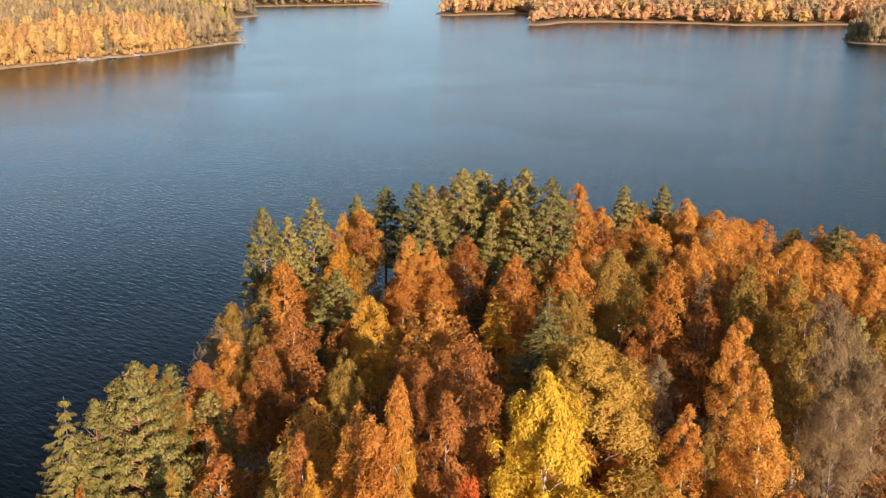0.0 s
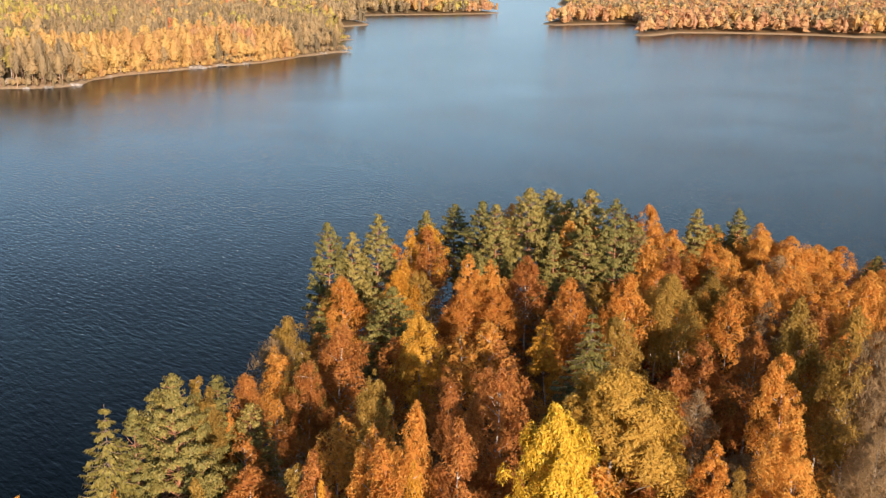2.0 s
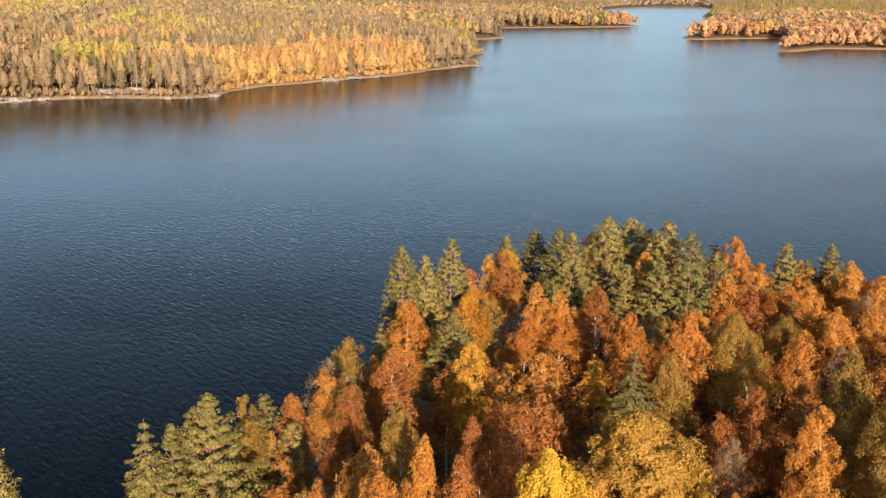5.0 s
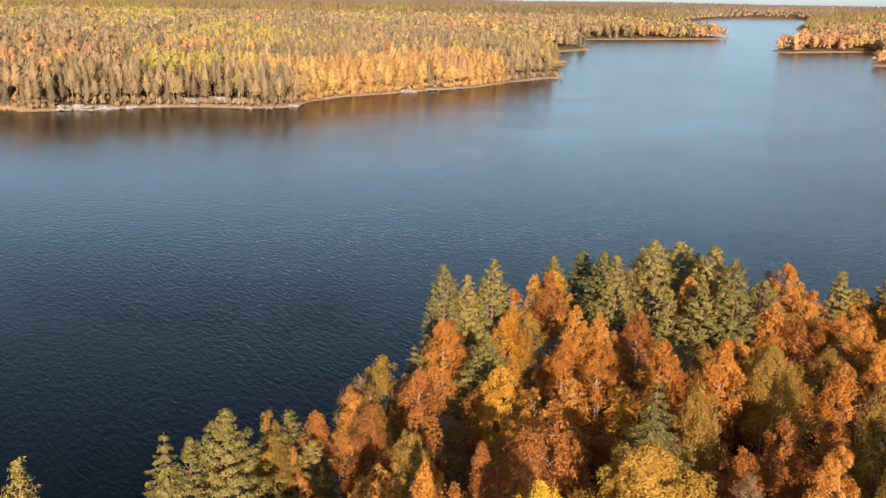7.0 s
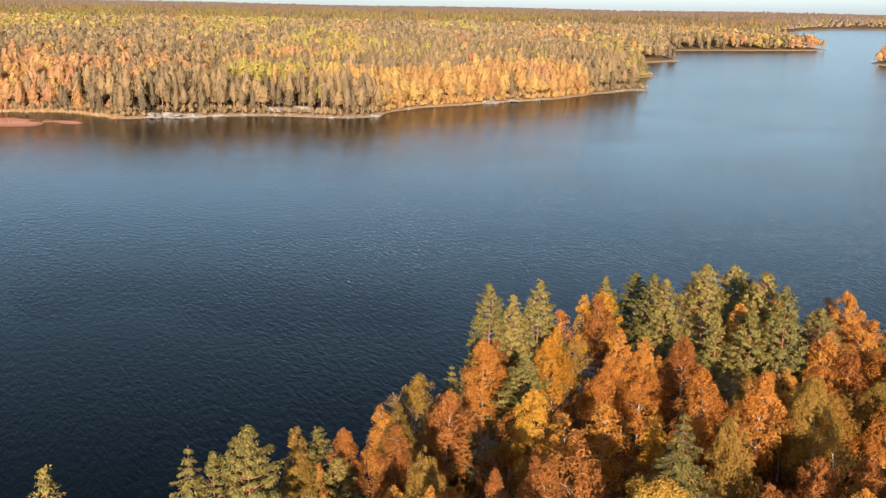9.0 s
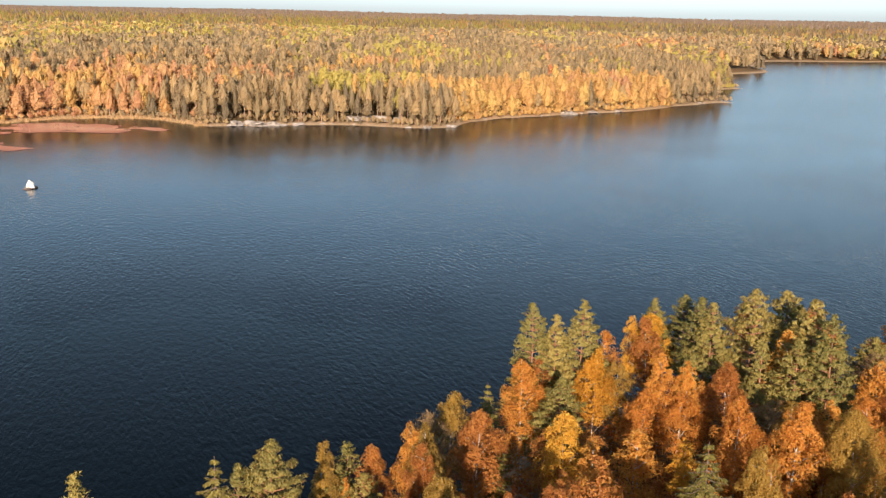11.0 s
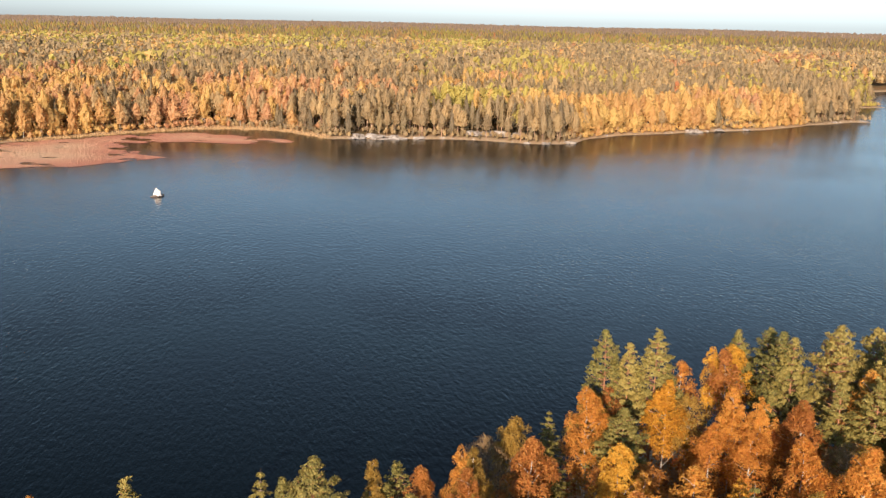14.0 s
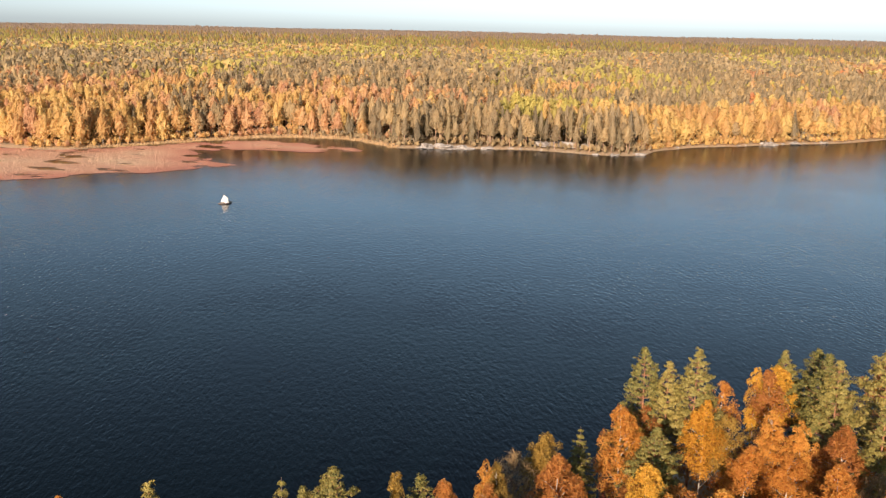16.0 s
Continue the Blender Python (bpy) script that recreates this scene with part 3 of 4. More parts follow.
ORANGE_BIRCHES = [
    (-25.0, 47.5, 16.9, 1.5), (-21.3, 51.8, 14.7, 1.5), (-17.3, 73.4, 16.3, 3.8), (-15.9, 95.2, 16.1, 5.3),
    (17.6, 129.5, 17.3, 4.8), (-3.8, 105.0, 16.3, 3.8), (-1.0, 105.7, 15.2, 3.4), (-4.2, 100.2, 13.6, 5.0),
    (-0.8, 102.8, 12.9, 5.4), (7.4, 93.6, 17.6, 5.2), (12.5, 93.3, 18.0, 4.3), (19.8, 122.1, 14.9, 5.9),
    (27.8, 130.5, 13.4, 8.2), (32.0, 124.4, 16.3, 6.0), (35.0, 121.7, 15.4, 5.9), (40.9, 130.3, 12.5, 5.9),
    (44.4, 131.3, 12.1, 5.8), (47.9, 125.7, 10.6, 6.4), (22.5, 69.0, 20.1, 3.4), (22.3, 61.4, 19.1, 5.3),
]
ORANGE_BIRCHES += [
    (16.5, 60.3, 17.0, 2.6), (-3.7, 47.9, 21.3, 3.7), (-18.8, 65.7, 13.9, 1.8), (-33.1, 41.8, 18.8, 2.3),
    (40.5, 87.5, 18.2, 3.6), (53.0, 113.2, 13.3, 3.9), (-2.5, 52.5, 21.4, 3.2), (-4.9, 50.6, 21.1, 3.2),
    (27.9, 103.6, 16.6, 5.0), (37.5, 122.9, 13.7, 5.2), (35.5, 93.7, 18.9, 4.6), (16.8, 105.8, 15.2, 5.2), (41.5, 112.0, 14.4, 5.4), (24.0, 116.0, 15.0, 5.8),
    (44.5, 106.5, 13.2, 5.2),
]
RUSSET_BIRCHES = [
    (-13.1, 68.7, 17.0, 4.6), (-18.0, 69.3, 15.6, 2.8), (-13.1, 78.9, 17.0, 4.3), (2.6, 108.1, 15.3, 6.0),
    (29.1, 107.0, 13.8, 5.5), (1.7, 61.6, 20.2, 4.3), (0.6, 50.5, 21.5, 2.9), (-7.3, 48.3, 20.1, 2.6),
    (-0.4, 61.5, 19.4, 3.3), (16.0, 76.1, 15.6, 4.1),
    (22.1, 78.8, 17.7, 4.2), (18.5, 81.6, 15.7, 4.4),
]
YELLOW_BIRCHES = [
    (-6.9, 47.9, 18.8, 1.7), (-10.4, 121.0, 15.2, 5.3), (-12.4, 120.1, 15.0, 2.2), (-11.4, 104.5, 15.3, 4.6),
    (-6.4, 83.9, 16.0, 4.4), (5.5, 84.1, 16.2, 2.4), (-2.0, 47.7, 21.0, 1.6),
]
OLIVE_BIRCHES = [
    (-15.3, 51.0, 17.0, 2.9), (-9.5, 49.2, 19.6, 2.8), (-13.9, 71.9, 17.7, 3.3), (-20.2, 86.2, 14.5, 4.6),
    (11.8, 83.4, 17.8, 4.4), (18.1, 94.1, 17.9, 6.3), (25.9, 77.9, 21.3, 5.0), (22.5, 103.1, 15.5, 6.2), (-6.0, 60.7, 20.5, 3.1),
    (18.8, 61.8, 14.2, 1.7), (-20.1, 65.9, 16.2, 2.7), (-21.6, 65.9, 17.3, 2.9), (27.5, 69.0, 21.5, 4.1),
]
GOLDEN_ASPENS = [
    (9.5, 63.9, 20.2, 10.4), (12.8, 67.5, 15.7, 5.3),
]
LEMON_BIRCHES = [(6.0, 48.8, 23.4, 5.9)]
BARE_BIRCHES = [
    (16.5, 69.2, 16.4, 2.6), (29.2, 69.2, 21.6, 5.0), (29.8, 68.5, 19.3, 5.6), (31.2, 65.8, 17.8, 4.3),
    (27.5, 62.5, 17.1, 4.2),
]
ROWANS = [
    (1.6, 47.4, 18.6, 3.2),
]
GROUP = "trees on the wooded point"
ALL = []
SPREAD = {"aspen": 1.2, "gold": 1.2, "spruce": 2.9, "pine": 1.42, "bare": 1.3}
for kind, rows in (("spruce", SPRUCES), ("pine", PINES), ("orange", ORANGE_BIRCHES), ("russet", RUSSET_BIRCHES), ("yellow", YELLOW_BIRCHES),
                   ("olive", OLIVE_BIRCHES), ("aspen", GOLDEN_ASPENS), ("gold", LEMON_BIRCHES), ("bare", BARE_BIRCHES), ("red", ROWANS)):
    for x, y, top, width in rows:
        plant(kind, x, y, top + (0.0 if kind == "pine" else 0.25), width * SPREAD.get(kind, 1.22), GROUP)
        ALL.append((x, y, top, width))

# lower trees between them; unseen ones below y 43 added to shade the wood
known = np.array(ALL)
rng = np.random.default_rng(5)
placed = [(a, b) for a, b, *_ in ALL]
extra = 0
for turn in range(6000):
    east = turn > 3000
    x, y = (rng.uniform(10, 80), rng.uniform(80, 139)) if east else (rng.uniform(-40, 85), rng.uniform(18, 139))
    if extra > (225 if east else 165) or x > 0.52 * y + 14 or depth_inside(NEAR_LAND, np.array([x]), np.array([y]))[0] < 2.5:
        continue
    if min(math.hypot(x - a, y - b) for a, b in placed) < (2.5 if east else 2.7):
        continue
    d = np.hypot(known[:, 0] - x, known[:, 1] - y)
    o = np.argsort(d)[:4]
    roof = (known[o, 2] / (d[o] + 1)).sum() / (1 / (d[o] + 1)).sum()
    top = min(roof, known[o, 2].min() + 1) - (rng.uniform(0.0, 1.8) if y > 112 or (x > 16 and y > 97) else rng.uniform(0.7, 3.8))
    kind = rng.choice(["russet", "orange", "olive", "bare", "pine"], p=[0.25, 0.6, 0.12, 0.02, 0.01] if x > 16 and y > 97 else [0.37, 0.26, 0.25, 0.09, 0.03])
    if (12 < x < 27 and 70 < y < 97) or (0 < x < 7 and 73 < y < 93):      # a hollow of low, thin trees
        kind, top = rng.choice(["bare", "olive", "russet"], p=[0.5, 0.3, 0.2]), rng.uniform(7.0, 11.0)
    plant(kind, x, y, max(7.0, top), rng.uniform(4.4, 6.8), GROUP, True)
    placed.append((x, y))
    extra += 1


def undergrowth():
    """Low rowans, willows and saplings between the trunks, one leafy mass on the forest floor."""
    rng = np.random.default_rng(77)
    p = np.c_[rng.uniform(-40, 80, 5200), rng.uniform(18, 139, 5200)]
    d = depth_inside(NEAR_LAND, p[:, 0], p[:, 1])
    p = p[(d > 0.8) & (p[:, 0] < 0.5 * p[:, 1] + 12)][:1500]
    g = land_height(p[:, 0], p[:, 1])
    tall, wide = rng.uniform(1.6, 5.5, len(p)), rng.uniform(0.9, 2.0, len(p))
    idx = np.repeat(np.arange(len(p)), 70)
    way = unit(rng.normal(size=(len(idx), 3)) + (0, 0, 0.4))
    at = np.c_[p[idx], g[idx] + 0.55 * tall[idx]] + way * np.c_[wide[idx], wide[idx], 0.45 * tall[idx]] * rng.uniform(0.3, 1, (len(idx), 1)) ** 0.5
    at[:, 2] = np.maximum(at[:, 2], g[idx] + 0.2)
    v, f = leaf_tris(rng, at, 0.2, way, 0.4)
    ob = new("undergrowth", mesh_of("undergrowth", v, f, brush_mat, np.repeat(rng.uniform(0, 1, len(p)), 70)))
    tagged(ob, "rust-red and olive saplings on the shaded forest floor", "undergrowth", kind="stuff")


undergrowth()


# ---- woods beyond the lake ----
def crown_form(rng, kind, sides, rings, leaves, size):
    """A far tree's crown, one metre high and wide: a small uneven core bristling with tufts; furthest off a mere spire."""
    if sides == 4:
        a = rng.uniform(0, 6.28) + np.arange(4) * math.pi / 2
        r = 0.42 * rng.uniform(0.7, 1.3, 4)
        return np.r_[np.c_[r * np.cos(a), r * np.sin(a), 0.25 + 0 * a], [[0.05, 0, 1.0]]], np.array([[0, 1, 4], [1, 2, 4], [2, 3, 4], [3, 0, 4]])
    low, peak, dome, tip = {"spruce": (0.14, 0.05, 1.0, 0.9), "pine": (rng.uniform(0.28, 0.46), 0.25, 1.6, 0.75)}.get(kind, (rng.uniform(0.16, 0.34), 0.3, 1.3, 0.75))
    lean = rng.normal(0, 0.05, 2)
    s1, s2 = rng.uniform(0, 6.28, 2)

    def skin(t, a):
        r = 0.5 * np.maximum(crown_width(t, peak, dome, tip), 0.04) * (1 + 0.2 * np.sin(2 * a + 7 * t + s1) + 0.16 * np.sin(3 * a - 12 * t + s2))
        return np.stack([r * np.cos(a) + lean[0] * t, r * np.sin(a) + lean[1] * t, low + (1 - low) * t], -1)

    t, a = np.meshgrid(np.linspace(0, 0.97, rings), np.arange(sides) * 2 * math.pi / sides, indexing="ij")
    v = skin(t, a + 0.5 * np.arange(rings)[:, None]) * (0.74, 0.74, 1.0)
    i, j = np.meshgrid(np.arange(rings - 1), np.arange(sides), indexing="ij")
    k = (j + 1) % sides
    core = np.concatenate([np.stack([v[i, j], v[i, k], v[i + 1, k]], -2).reshape(-1, 3, 3), np.stack([v[i, j], v[i + 1, k], v[i + 1, j]], -2).reshape(-1, 3, 3)])
    t, a = rng.uniform(0, 1, leaves) ** 0.9, rng.uniform(0, 6.28, leaves)
    c = skin(t, a) * (1.04, 1.04, 1.0) + rng.normal(0, 0.03, (leaves, 3)) * (1, 1, 0.4)
    c[:, 2] = np.minimum(c[:, 2], 1.0)
    out = np.c_[np.cos(a), np.sin(a), 0.3 + 0.5 * t]
    tufts = leaf_tris(rng, 0 * c, size, out, 0.4, 1.1)[0].reshape(-1, 3, 3) * (1, 1, 0.52) + c[:, None]
    q = np.concatenate([core, tufts])
    return q.reshape(-1, 3), np.arange(3 * len(q)).reshape(-1, 3)


def far_wood(name, kind, x, y, h, w, rng, form, label):
    """One mesh of many far trees of a kind."""
    n = len(x)
    if n == 0:
        return
    z = land_height(x, y)
    forms = [crown_form(rng, kind, *form) for _ in range(8)]
    pick = rng.integers(0, 8, n)
    cs = np.stack([f[0] for f in forms])[pick]
    ang = rng.uniform(0, 6.28, n)
    ca, sa = np.cos(ang)[:, None], np.sin(ang)[:, None]
    v = np.stack([(cs[..., 0] * ca - cs[..., 1] * sa) * w[:, None] + x[:, None], (cs[..., 0] * sa + cs[..., 1] * ca) * w[:, None] + y[:, None],
                  cs[..., 2] * h[:, None] + z[:, None]], -1)
    nv, f = cs.shape[1], forms[0][1]
    faces = (np.arange(n)[:, None, None] * nv + f[None]).reshape(-1, f.shape[1])
    tint = np.repeat(rng.uniform(0, 1, n), len(f))
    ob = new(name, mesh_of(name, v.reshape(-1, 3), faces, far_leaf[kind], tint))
    tagged(ob, label, "forest", kind="stuff")


def far_trunks(name, x, y, h, mat, label, rng):
    n = len(x)
    if n == 0:
        return
    z = land_height(x, y)
    r = 0.12 + 0.08 * rng.uniform(0, 1, n)
    ang = np.array([0, 2.1, 4.2])
    base = np.stack([x[:, None] + r[:, None] * np.cos(ang), y[:, None] + r[:, None] * np.sin(ang), np.repeat(z[:, None] - 0.2, 3, 1)], -1)
    head = np.stack([x[:, None] + 0.4 * r[:, None] * np.cos(ang), y[:, None] + 0.4 * r[:, None] * np.sin(ang), np.repeat((z + 0.8 * h)[:, None], 3, 1)], -1)
    v = np.concatenate([base, head], 1).reshape(-1, 3)
    i = np.arange(n)[:, None, None] * 6
    f = (i + np.array([[0, 1, 4, 3], [1, 2, 5, 4], [2, 0, 3, 5]])[None]).reshape(-1, 4)
    tagged(new(name, mesh_of(name, v, f, mat)), label, "forest", kind="stuff")


def scatter(rng, spacing, near, far):
    """Jittered places on the far land, between two distances from its shore, inside the sector that the flight looks over."""
    out = []
    for x0, x1, y0, y1 in near:
        gx, gy = np.meshgrid(np.arange(x0, x1, spacing), np.arange(y0, y1, spacing))
        out.append(np.c_[gx.ravel(), gy.ravel()])
    p = np.concatenate(out) + rng.uniform(-0.48, 0.48, (sum(map(len, out)), 2)) * spacing
    az = np.degrees(np.arctan2(p[:, 0] - 15, p[:, 1]))
    p = p[(az > -72) & (az < 29)]
    d = depth_inside(FAR_LAND, p[:, 0], p[:, 1])
    ok = (d > far[0]) & (d < far[1])
    return p[ok], d[ok]


def species(rng, p, d):
    """Which tree grows where: stands of pine and birch, orange in the cove, mixed woods behind."""
    x, y = p[:, 0], p[:, 1]
    a, b = ripple(x, y, 38) + 0.5 * ripple(x, y, 13), ripple(x + 700, y - 300, 30) + 0.5 * ripple(x - 90, y, 11)
    u = rng.uniform(0, 1, len(p))
    s = a + 0.6 * (u - 0.5)
    kind = np.where(s > -0.36, 0, 1)                       # 0 conifer, 1 leafy
    cove = x < -300
    kind = np.where(cove & (s < 0.45) & (d < 130), 1, kind)
    row = (y > 415) & (y < 640) & (d < 34) & (x > -260)
    kind = np.where(row & (s < 0.5) & (y < 580), 1, kind)
    kind = np.where((x > -292) & (x < -208) & (y < 420) & (d < 38) & (s > -0.5), 0, kind)
    kind = np.where((d > 70) & (s > 0.08), 0, kind)
    kind = np.where((d > 500) & (s < 0.12), 1, kind)
    kind = np.where((y > 800) & (x > -120) & (s < 0.2), 1, kind)
    v = b + 0.45 * (rng.uniform(0, 1, len(p)) - 0.5)
    leafy = np.where(v > -0.15, "lime", np.where(v > -0.75, "yellow", "orange"))
    leafy = np.where(cove & (d < 160), np.where(v > 0.0, "yellow", "orange"), leafy)
    leafy = np.where(row, np.where(v > -0.75, "yellow", "orange"), leafy)
    leafy = np.where((y > 680) & (y < 1500) & (x > -120), np.where(v < 0.3, "orange", "yellow"), leafy)
    leafy = np.where(rng.uniform(0, 1, len(p)) < 0.005, "red", leafy)
    kind = np.where((x > 270) & (y < 800) & (u < 0.9), 0, kind)
    con = np.where(rng.uniform(0, 1, len(p)) < 0.3, "spruce", "pine")
    return np.where(kind == 0, con, leafy)


LABELS = {"pine": "distant pine wood, olive green in low sun", "spruce": "distant spruces, dark olive green", "orange": "distant birches in orange autumn leaf",
          "yellow": "distant birches in golden-yellow leaf", "lime": "distant aspens in lime-yellow leaf", "red": "distant red autumn trees",
          "mixed": "mixed autumn forest reaching to the horizon, leaves tinted for haze"}
rng = np.random.default_rng(11)
SHORE = [(-620, 440, 120, 800)]
OUTCROPS = [(-277, 343, 2.6), (-270, 349, 3.2), (-264, 354, 2.2), (-256, 362, 1.5), (-242, 384, 3.0), (-236, 388, 2.6), (-229, 391, 3.2), (-222, 392, 2.4), (-204, 389, 1.6), (-198, 400, 1.5),
            (-178, 490, 2.4), (-170, 506, 2.0), (-162, 522, 1.5), (-140, 604, 1.2)]
BELTS = [
    ("shore_scrub", 2.6, SHORE, (1.6, 11), (5, 3, 30, 0.14), 0.55),
    ("shore_wood", 4.6, SHORE, (3.5, 36), (6, 4, 300, 0.07), 1.15),
    ("inner_wood", 5.9, SHORE, (36, 230), (5, 4, 130, 0.095), 1.3),
    ("back_wood", 9.2, [(-1500, 1000, 120, 1700)], (4, 1200), (5, 3, 12, 0.28), 1.7),
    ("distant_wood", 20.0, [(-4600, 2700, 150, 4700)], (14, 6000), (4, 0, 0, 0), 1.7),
]
for belt, spacing, area, reach, form, fat in BELTS:
    p, d = scatter(rng, spacing, area, reach)
    r = np.hypot(p[:, 0], p[:, 1])
    close = (p[:, 0] > -620) & (p[:, 0] < 440) & (p[:, 1] < 800)
    if belt == "back_wood":
        ok = (~close | (d > 228)) & (r < 1550)
        p, d = p[ok], d[ok]
    if belt == "distant_wood":
        ok = (r >= 1500) & (r < 4800)
        p, d = p[ok], d[ok]
    if spacing < 5:
        ok = np.all([np.hypot(p[:, 0] - a, p[:, 1] - b) > 1.5 * c for a, b, c in OUTCROPS], 0)
        p, d = p[ok], d[ok]
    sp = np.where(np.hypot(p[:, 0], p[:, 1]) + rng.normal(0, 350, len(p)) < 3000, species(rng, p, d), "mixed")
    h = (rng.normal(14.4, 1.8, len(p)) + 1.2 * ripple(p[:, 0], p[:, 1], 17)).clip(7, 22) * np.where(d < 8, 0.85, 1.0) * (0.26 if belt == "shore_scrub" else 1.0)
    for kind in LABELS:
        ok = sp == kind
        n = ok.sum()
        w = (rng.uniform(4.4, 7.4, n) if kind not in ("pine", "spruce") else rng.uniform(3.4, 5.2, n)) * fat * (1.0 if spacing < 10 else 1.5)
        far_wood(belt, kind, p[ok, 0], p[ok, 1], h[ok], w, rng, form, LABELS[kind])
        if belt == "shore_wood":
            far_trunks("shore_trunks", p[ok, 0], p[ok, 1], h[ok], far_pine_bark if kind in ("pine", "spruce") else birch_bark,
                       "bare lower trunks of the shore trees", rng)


# ---- reeds in the cove, dry grass behind them ----
REED_BED = [(-460, 100), (-318, 132), (-304, 155), (-296, 171), (-299, 186), (-287, 201), (-286, 219), (-283, 241), (-298, 239), (-321, 248), (-329, 266),
            (-315, 277), (-300, 287), (-285, 308), (-294, 315), (-325, 306), (-345, 300), (-356, 270), (-360, 230), (-372, 204), (-400, 190), (-470, 160)]


def stalks(name, polygon, spacing, tall, wide, mat, label, gap, rng, lift=0.0):
    p = np.array(polygon, float)
    gx, gy = np.meshgrid(np.arange(p[:, 0].min(), p[:, 0].max(), spacing), np.arange(p[:, 1].min(), p[:, 1].max(), spacing))
    q = np.c_[gx.ravel(), gy.ravel()] + rng.uniform(-0.5, 0.5, (gx.size, 2)) * spacing
    inside = depth_inside(polygon, q[:, 0], q[:, 1]) + 2.5 * ripple(q[:, 0], q[:, 1], 5)
    thin = ripple(q[:, 0] * 0.6, q[:, 1] * 1.4, 7) + 0.5 * ripple(q[:, 0], q[:, 1], 3)
    q = q[(inside > 0) & (thin > gap) & (q[:, 0] > -430)]
    n = len(q)
    z = np.maximum(land_height(q[:, 0], q[:, 1]), 0) - 0.05 + lift
    a = rng.uniform(0, 3.14, n)
    dx, dy = np.cos(a) * wide * rng.uniform(0.6, 1.3, n), np.sin(a) * wide * rng.uniform(0.6, 1.3, n)
    hh = tall * rng.uniform(0.6, 1.2, n)
    lx, ly = rng.normal(0, 0.25, n), rng.normal(0, 0.25, n)
    v = np.stack([np.c_[q[:, 0] - dx, q[:, 1] - dy, z], np.c_[q[:, 0] + dx, q[:, 1] + dy, z],
                  np.c_[q[:, 0] + dx * 0.5 + lx, q[:, 1] + dy * 0.5 + ly, z + hh], np.c_[q[:, 0] - dx * 0.5 + lx, q[:, 1] - dy * 0.5 + ly, z + hh]], 1).reshape(-1, 3)
    shoreward = np.clip(depth_inside(polygon, q[:, 0], q[:, 1]) / 22, 0, 1)
    tint = 0.1 + 0.6 * shoreward + 0.3 * ripple(q[:, 0] * 0.7, q[:, 1] * 1.3, 12) + rng.normal(0, 0.06, n)
    tagged(new(name, mesh_of(name, v, np.arange(4 * n).reshape(-1, 4), mat, tint.clip(0, 1))), label, "reeds", kind="stuff")


rng = np.random.default_rng(23)
def raft(name, polygon, step, mat, label, gap, rng):
    """The matted foot of a reed bed: a low uneven sheet with open channels."""
    p = np.array(polygon, float)
    gx, gy = np.meshgrid(np.arange(-430, p[:, 0].max(), step), np.arange(p[:, 1].min(), p[:, 1].max(), step))
    x, y = gx + rng.uniform(-0.3, 0.3, gx.shape) * step, gy + rng.uniform(-0.3, 0.3, gx.shape) * step
    z = np.maximum(land_height(x.ravel(), y.ravel()), 0).reshape(x.shape) + rng.uniform(0.02, 0.16, gx.shape)
    inside = depth_inside(polygon, gx.ravel(), gy.ravel()) + 2.5 * ripple(gx.ravel(), gy.ravel(), 5)
    thin = ripple(gx.ravel() * 0.6, gy.ravel() * 1.4, 7) + 0.5 * ripple(gx.ravel(), gy.ravel(), 3)
    on = ((inside > 0.4) & (thin > gap)).reshape(gx.shape)
    i, j = np.nonzero(on[:-1, :-1])
    k = gx.shape[1]
    f = np.stack([i * k + j, i * k + j + 1, (i + 1) * k + j + 1, (i + 1) * k + j], -1)
    tint = 0.05 + 0.6 * np.clip(inside.reshape(gx.shape)[i, j] / 22, 0, 1) + 0.3 * ripple(gx[i, j] * 0.7, gy[i, j] * 1.3, 12) + rng.normal(0, 0.06, len(i))
    tagged(new(name, mesh_of(name, np.stack([x, y, z], -1).reshape(-1, 3), f, mat, tint.clip(0, 1))), label, "reeds", kind="stuff")


raft("reed_mat", REED_BED, 1.0, reed_mat, "flat matted rust-pink sedge in shallow water", -0.42, rng)
stalks("reed_bed", REED_BED, 0.55, 0.5, 0.07, reed_mat, "rust-pink reed bed standing in shallow water", -0.5, rng)
GRASS = [(-420, 196), (-372, 206), (-362, 240), (-359, 275), (-354, 304), (-343, 322), (-322, 334), (-296, 332), (-285, 327), (-287, 334), (-300, 341), (-330, 345),
         (-356, 330), (-368, 300), (-374, 250), (-384, 212), (-420, 206)]
stalks("shore_grass", GRASS, 0.7, 0.6, 0.22, grass_mat, "pale dry grass on the bank", -0.8, rng)
LILIES = [(-33, 100), (-29, 100), (-28.5, 110), (-30, 117), (-33, 112)]
stalks("water_plants", LILIES, 0.7, 0.35, 0.12, grass_mat, "sparse water plants near the bank", 0.15, rng)


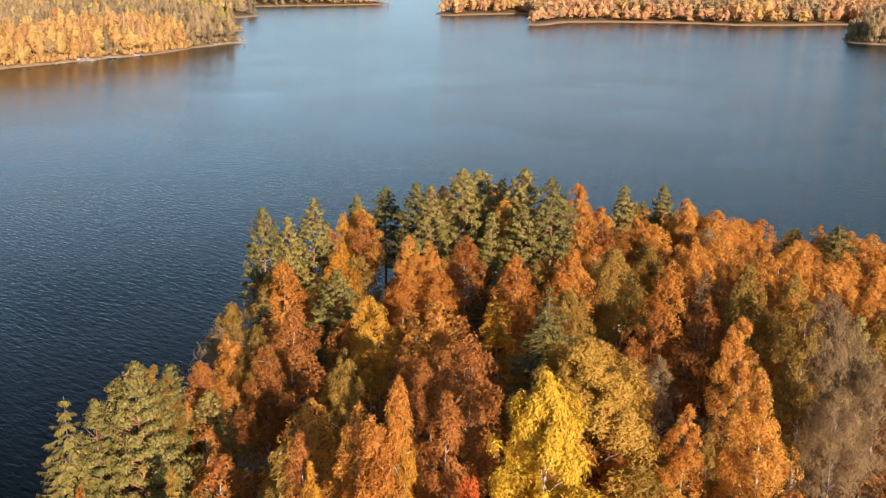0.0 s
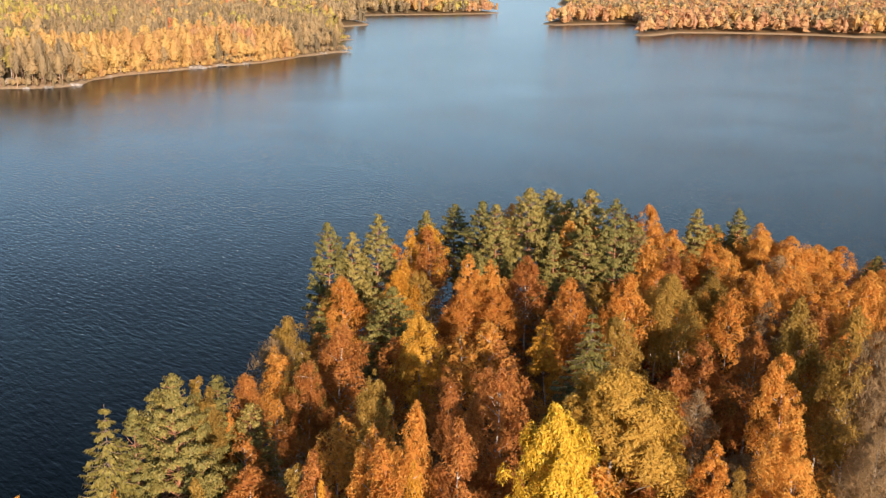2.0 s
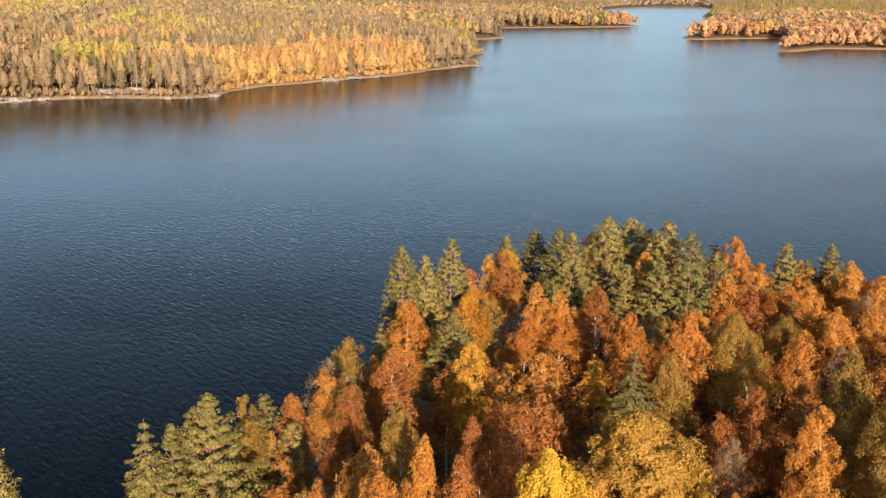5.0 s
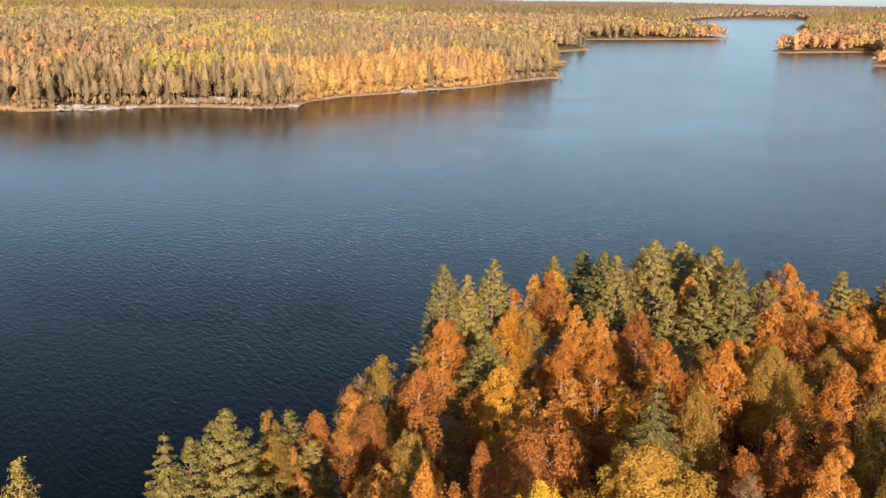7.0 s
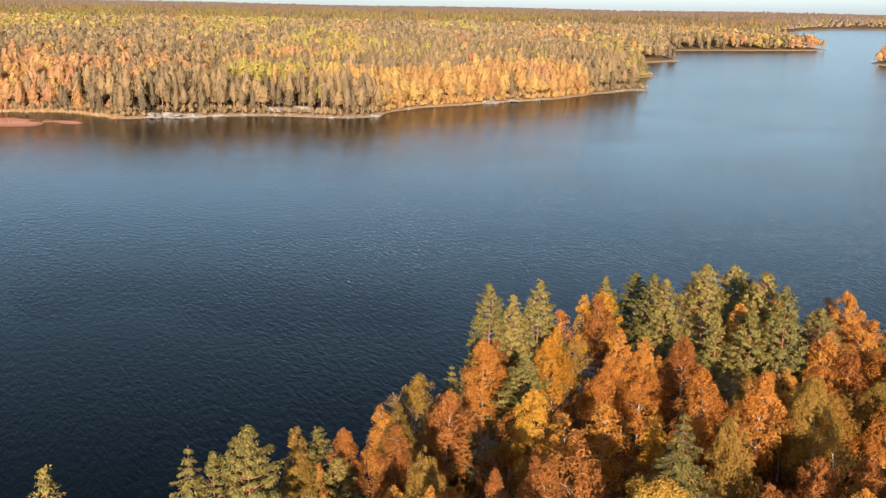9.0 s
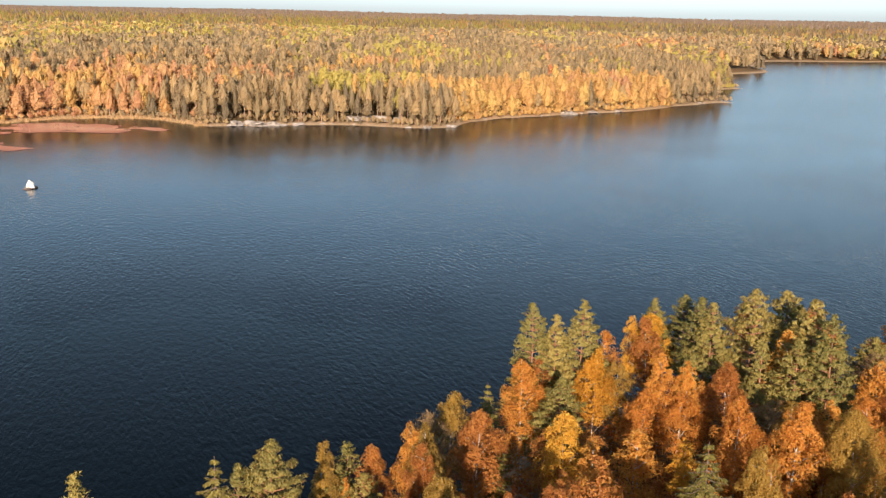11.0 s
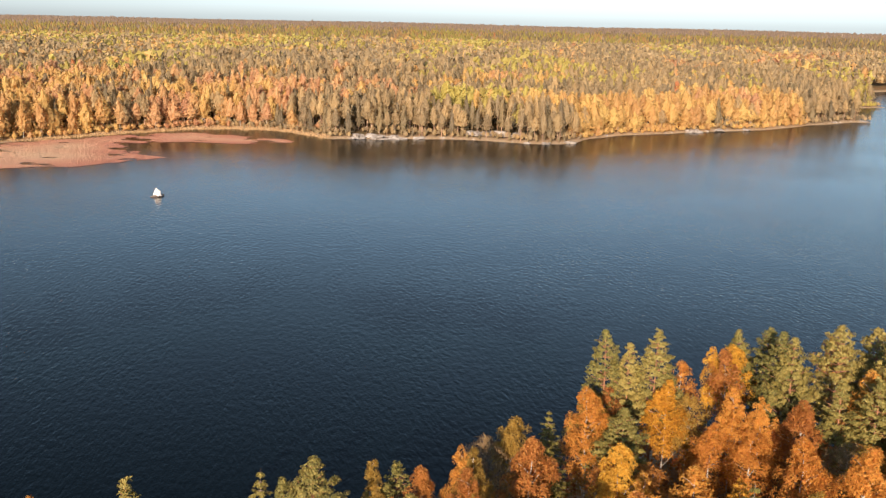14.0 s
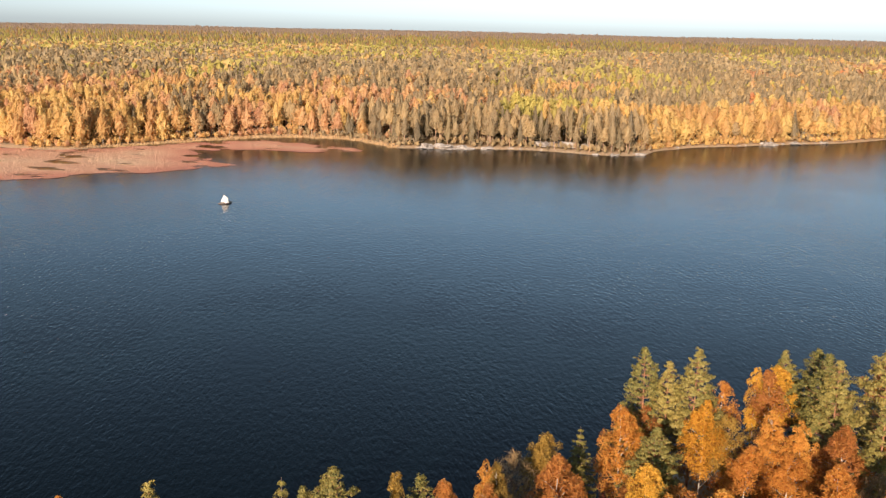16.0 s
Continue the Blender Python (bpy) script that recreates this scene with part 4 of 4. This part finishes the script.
# ---- rocks ----
def boulder(name, x, y, z, size, seed, mat, label, rough=0.22, sink=0.25, category="rock"):
    """An uneven, faceted stone."""
    bm = bmesh.new()
    bmesh.ops.create_icosphere(bm, subdivisions=3, radius=1.0)
    for v in bm.verts:
        p = v.co * 1.3 + Vector((seed * 3.7, seed * 1.9, 0))
        f = 1 + rough * noise.noise(p) * 1.6 + rough * 0.5 * noise.noise(p * 2.7)
        v.co = Vector((v.co.x * f * size[0], v.co.y * f * size[1], max(v.co.z * f, -sink) * size[2]))
    me = bpy.data.meshes.new(name)
    bm.to_mesh(me)
    bm.free()
    me.materials.append(mat)
    ob = new(name, me)
    ob.matrix_basis = pose(x, y, z + sink * size[2] * 0.6, 0, 0, seed * 47)
    return tagged(ob, label, category)


isle = new("rock_islet")
isle.matrix_basis = pose(-216.8, 187.5, 0)
tagged(isle, "small pale boulder islet with a dark wet foot in the lake", "rock")
for nm, dx, dy, dz, sz, sd_, mt in (("main_boulder", -0.1, 0.1, 0.3, (1.25, 1.1, 1.7), 3, limed_rock), ("side_boulder", 0.75, -0.1, 0.2, (0.85, 0.8, 1.1), 8, limed_rock),
                                    ("low_boulder", -0.95, 0.0, 0.1, (0.7, 0.7, 0.7), 5, limed_rock), ("wet_foot", 0, 0, 0.0, (2.3, 1.6, 0.5), 6, wet_rock)):
    ob = boulder(nm, dx, dy, dz, sz, sd_, mt, "", 0.3)
    ob.parent = isle
    for key in ("label", "category"):
        if key in ob:
            del ob[key]

rng = np.random.default_rng(31)
for i, (x, y, s) in enumerate(OUTCROPS):
    d = depth_inside(FAR_LAND, np.array([x]), np.array([y]))[0]
    g = max(0.0, float(land_height([x], [y])[0]))
    boulder("shore_outcrop", x, y, g - 0.1, (s * 1.9, s * 1.3, s * 0.5), i + 10, granite, "pale granite outcrop on the lake shore", 0.55)
for i in range(26):
    k = rng.integers(13, 26)
    t = rng.uniform(0, 1)
    (ax_, ay_), (bx_, by_) = WEST_SHORE[k], WEST_SHORE[k + 1]
    x, y = ax_ + (bx_ - ax_) * t - 1.5, ay_ + (by_ - ay_) * t + 1.5
    s = rng.uniform(0.5, 1.2)
    boulder("shore_stone", x, y, max(0.0, float(land_height([x], [y])[0])) - 0.1, (s, s * 0.8, s * 0.5), i + 40, granite, "grey granite stone at the water's edge")
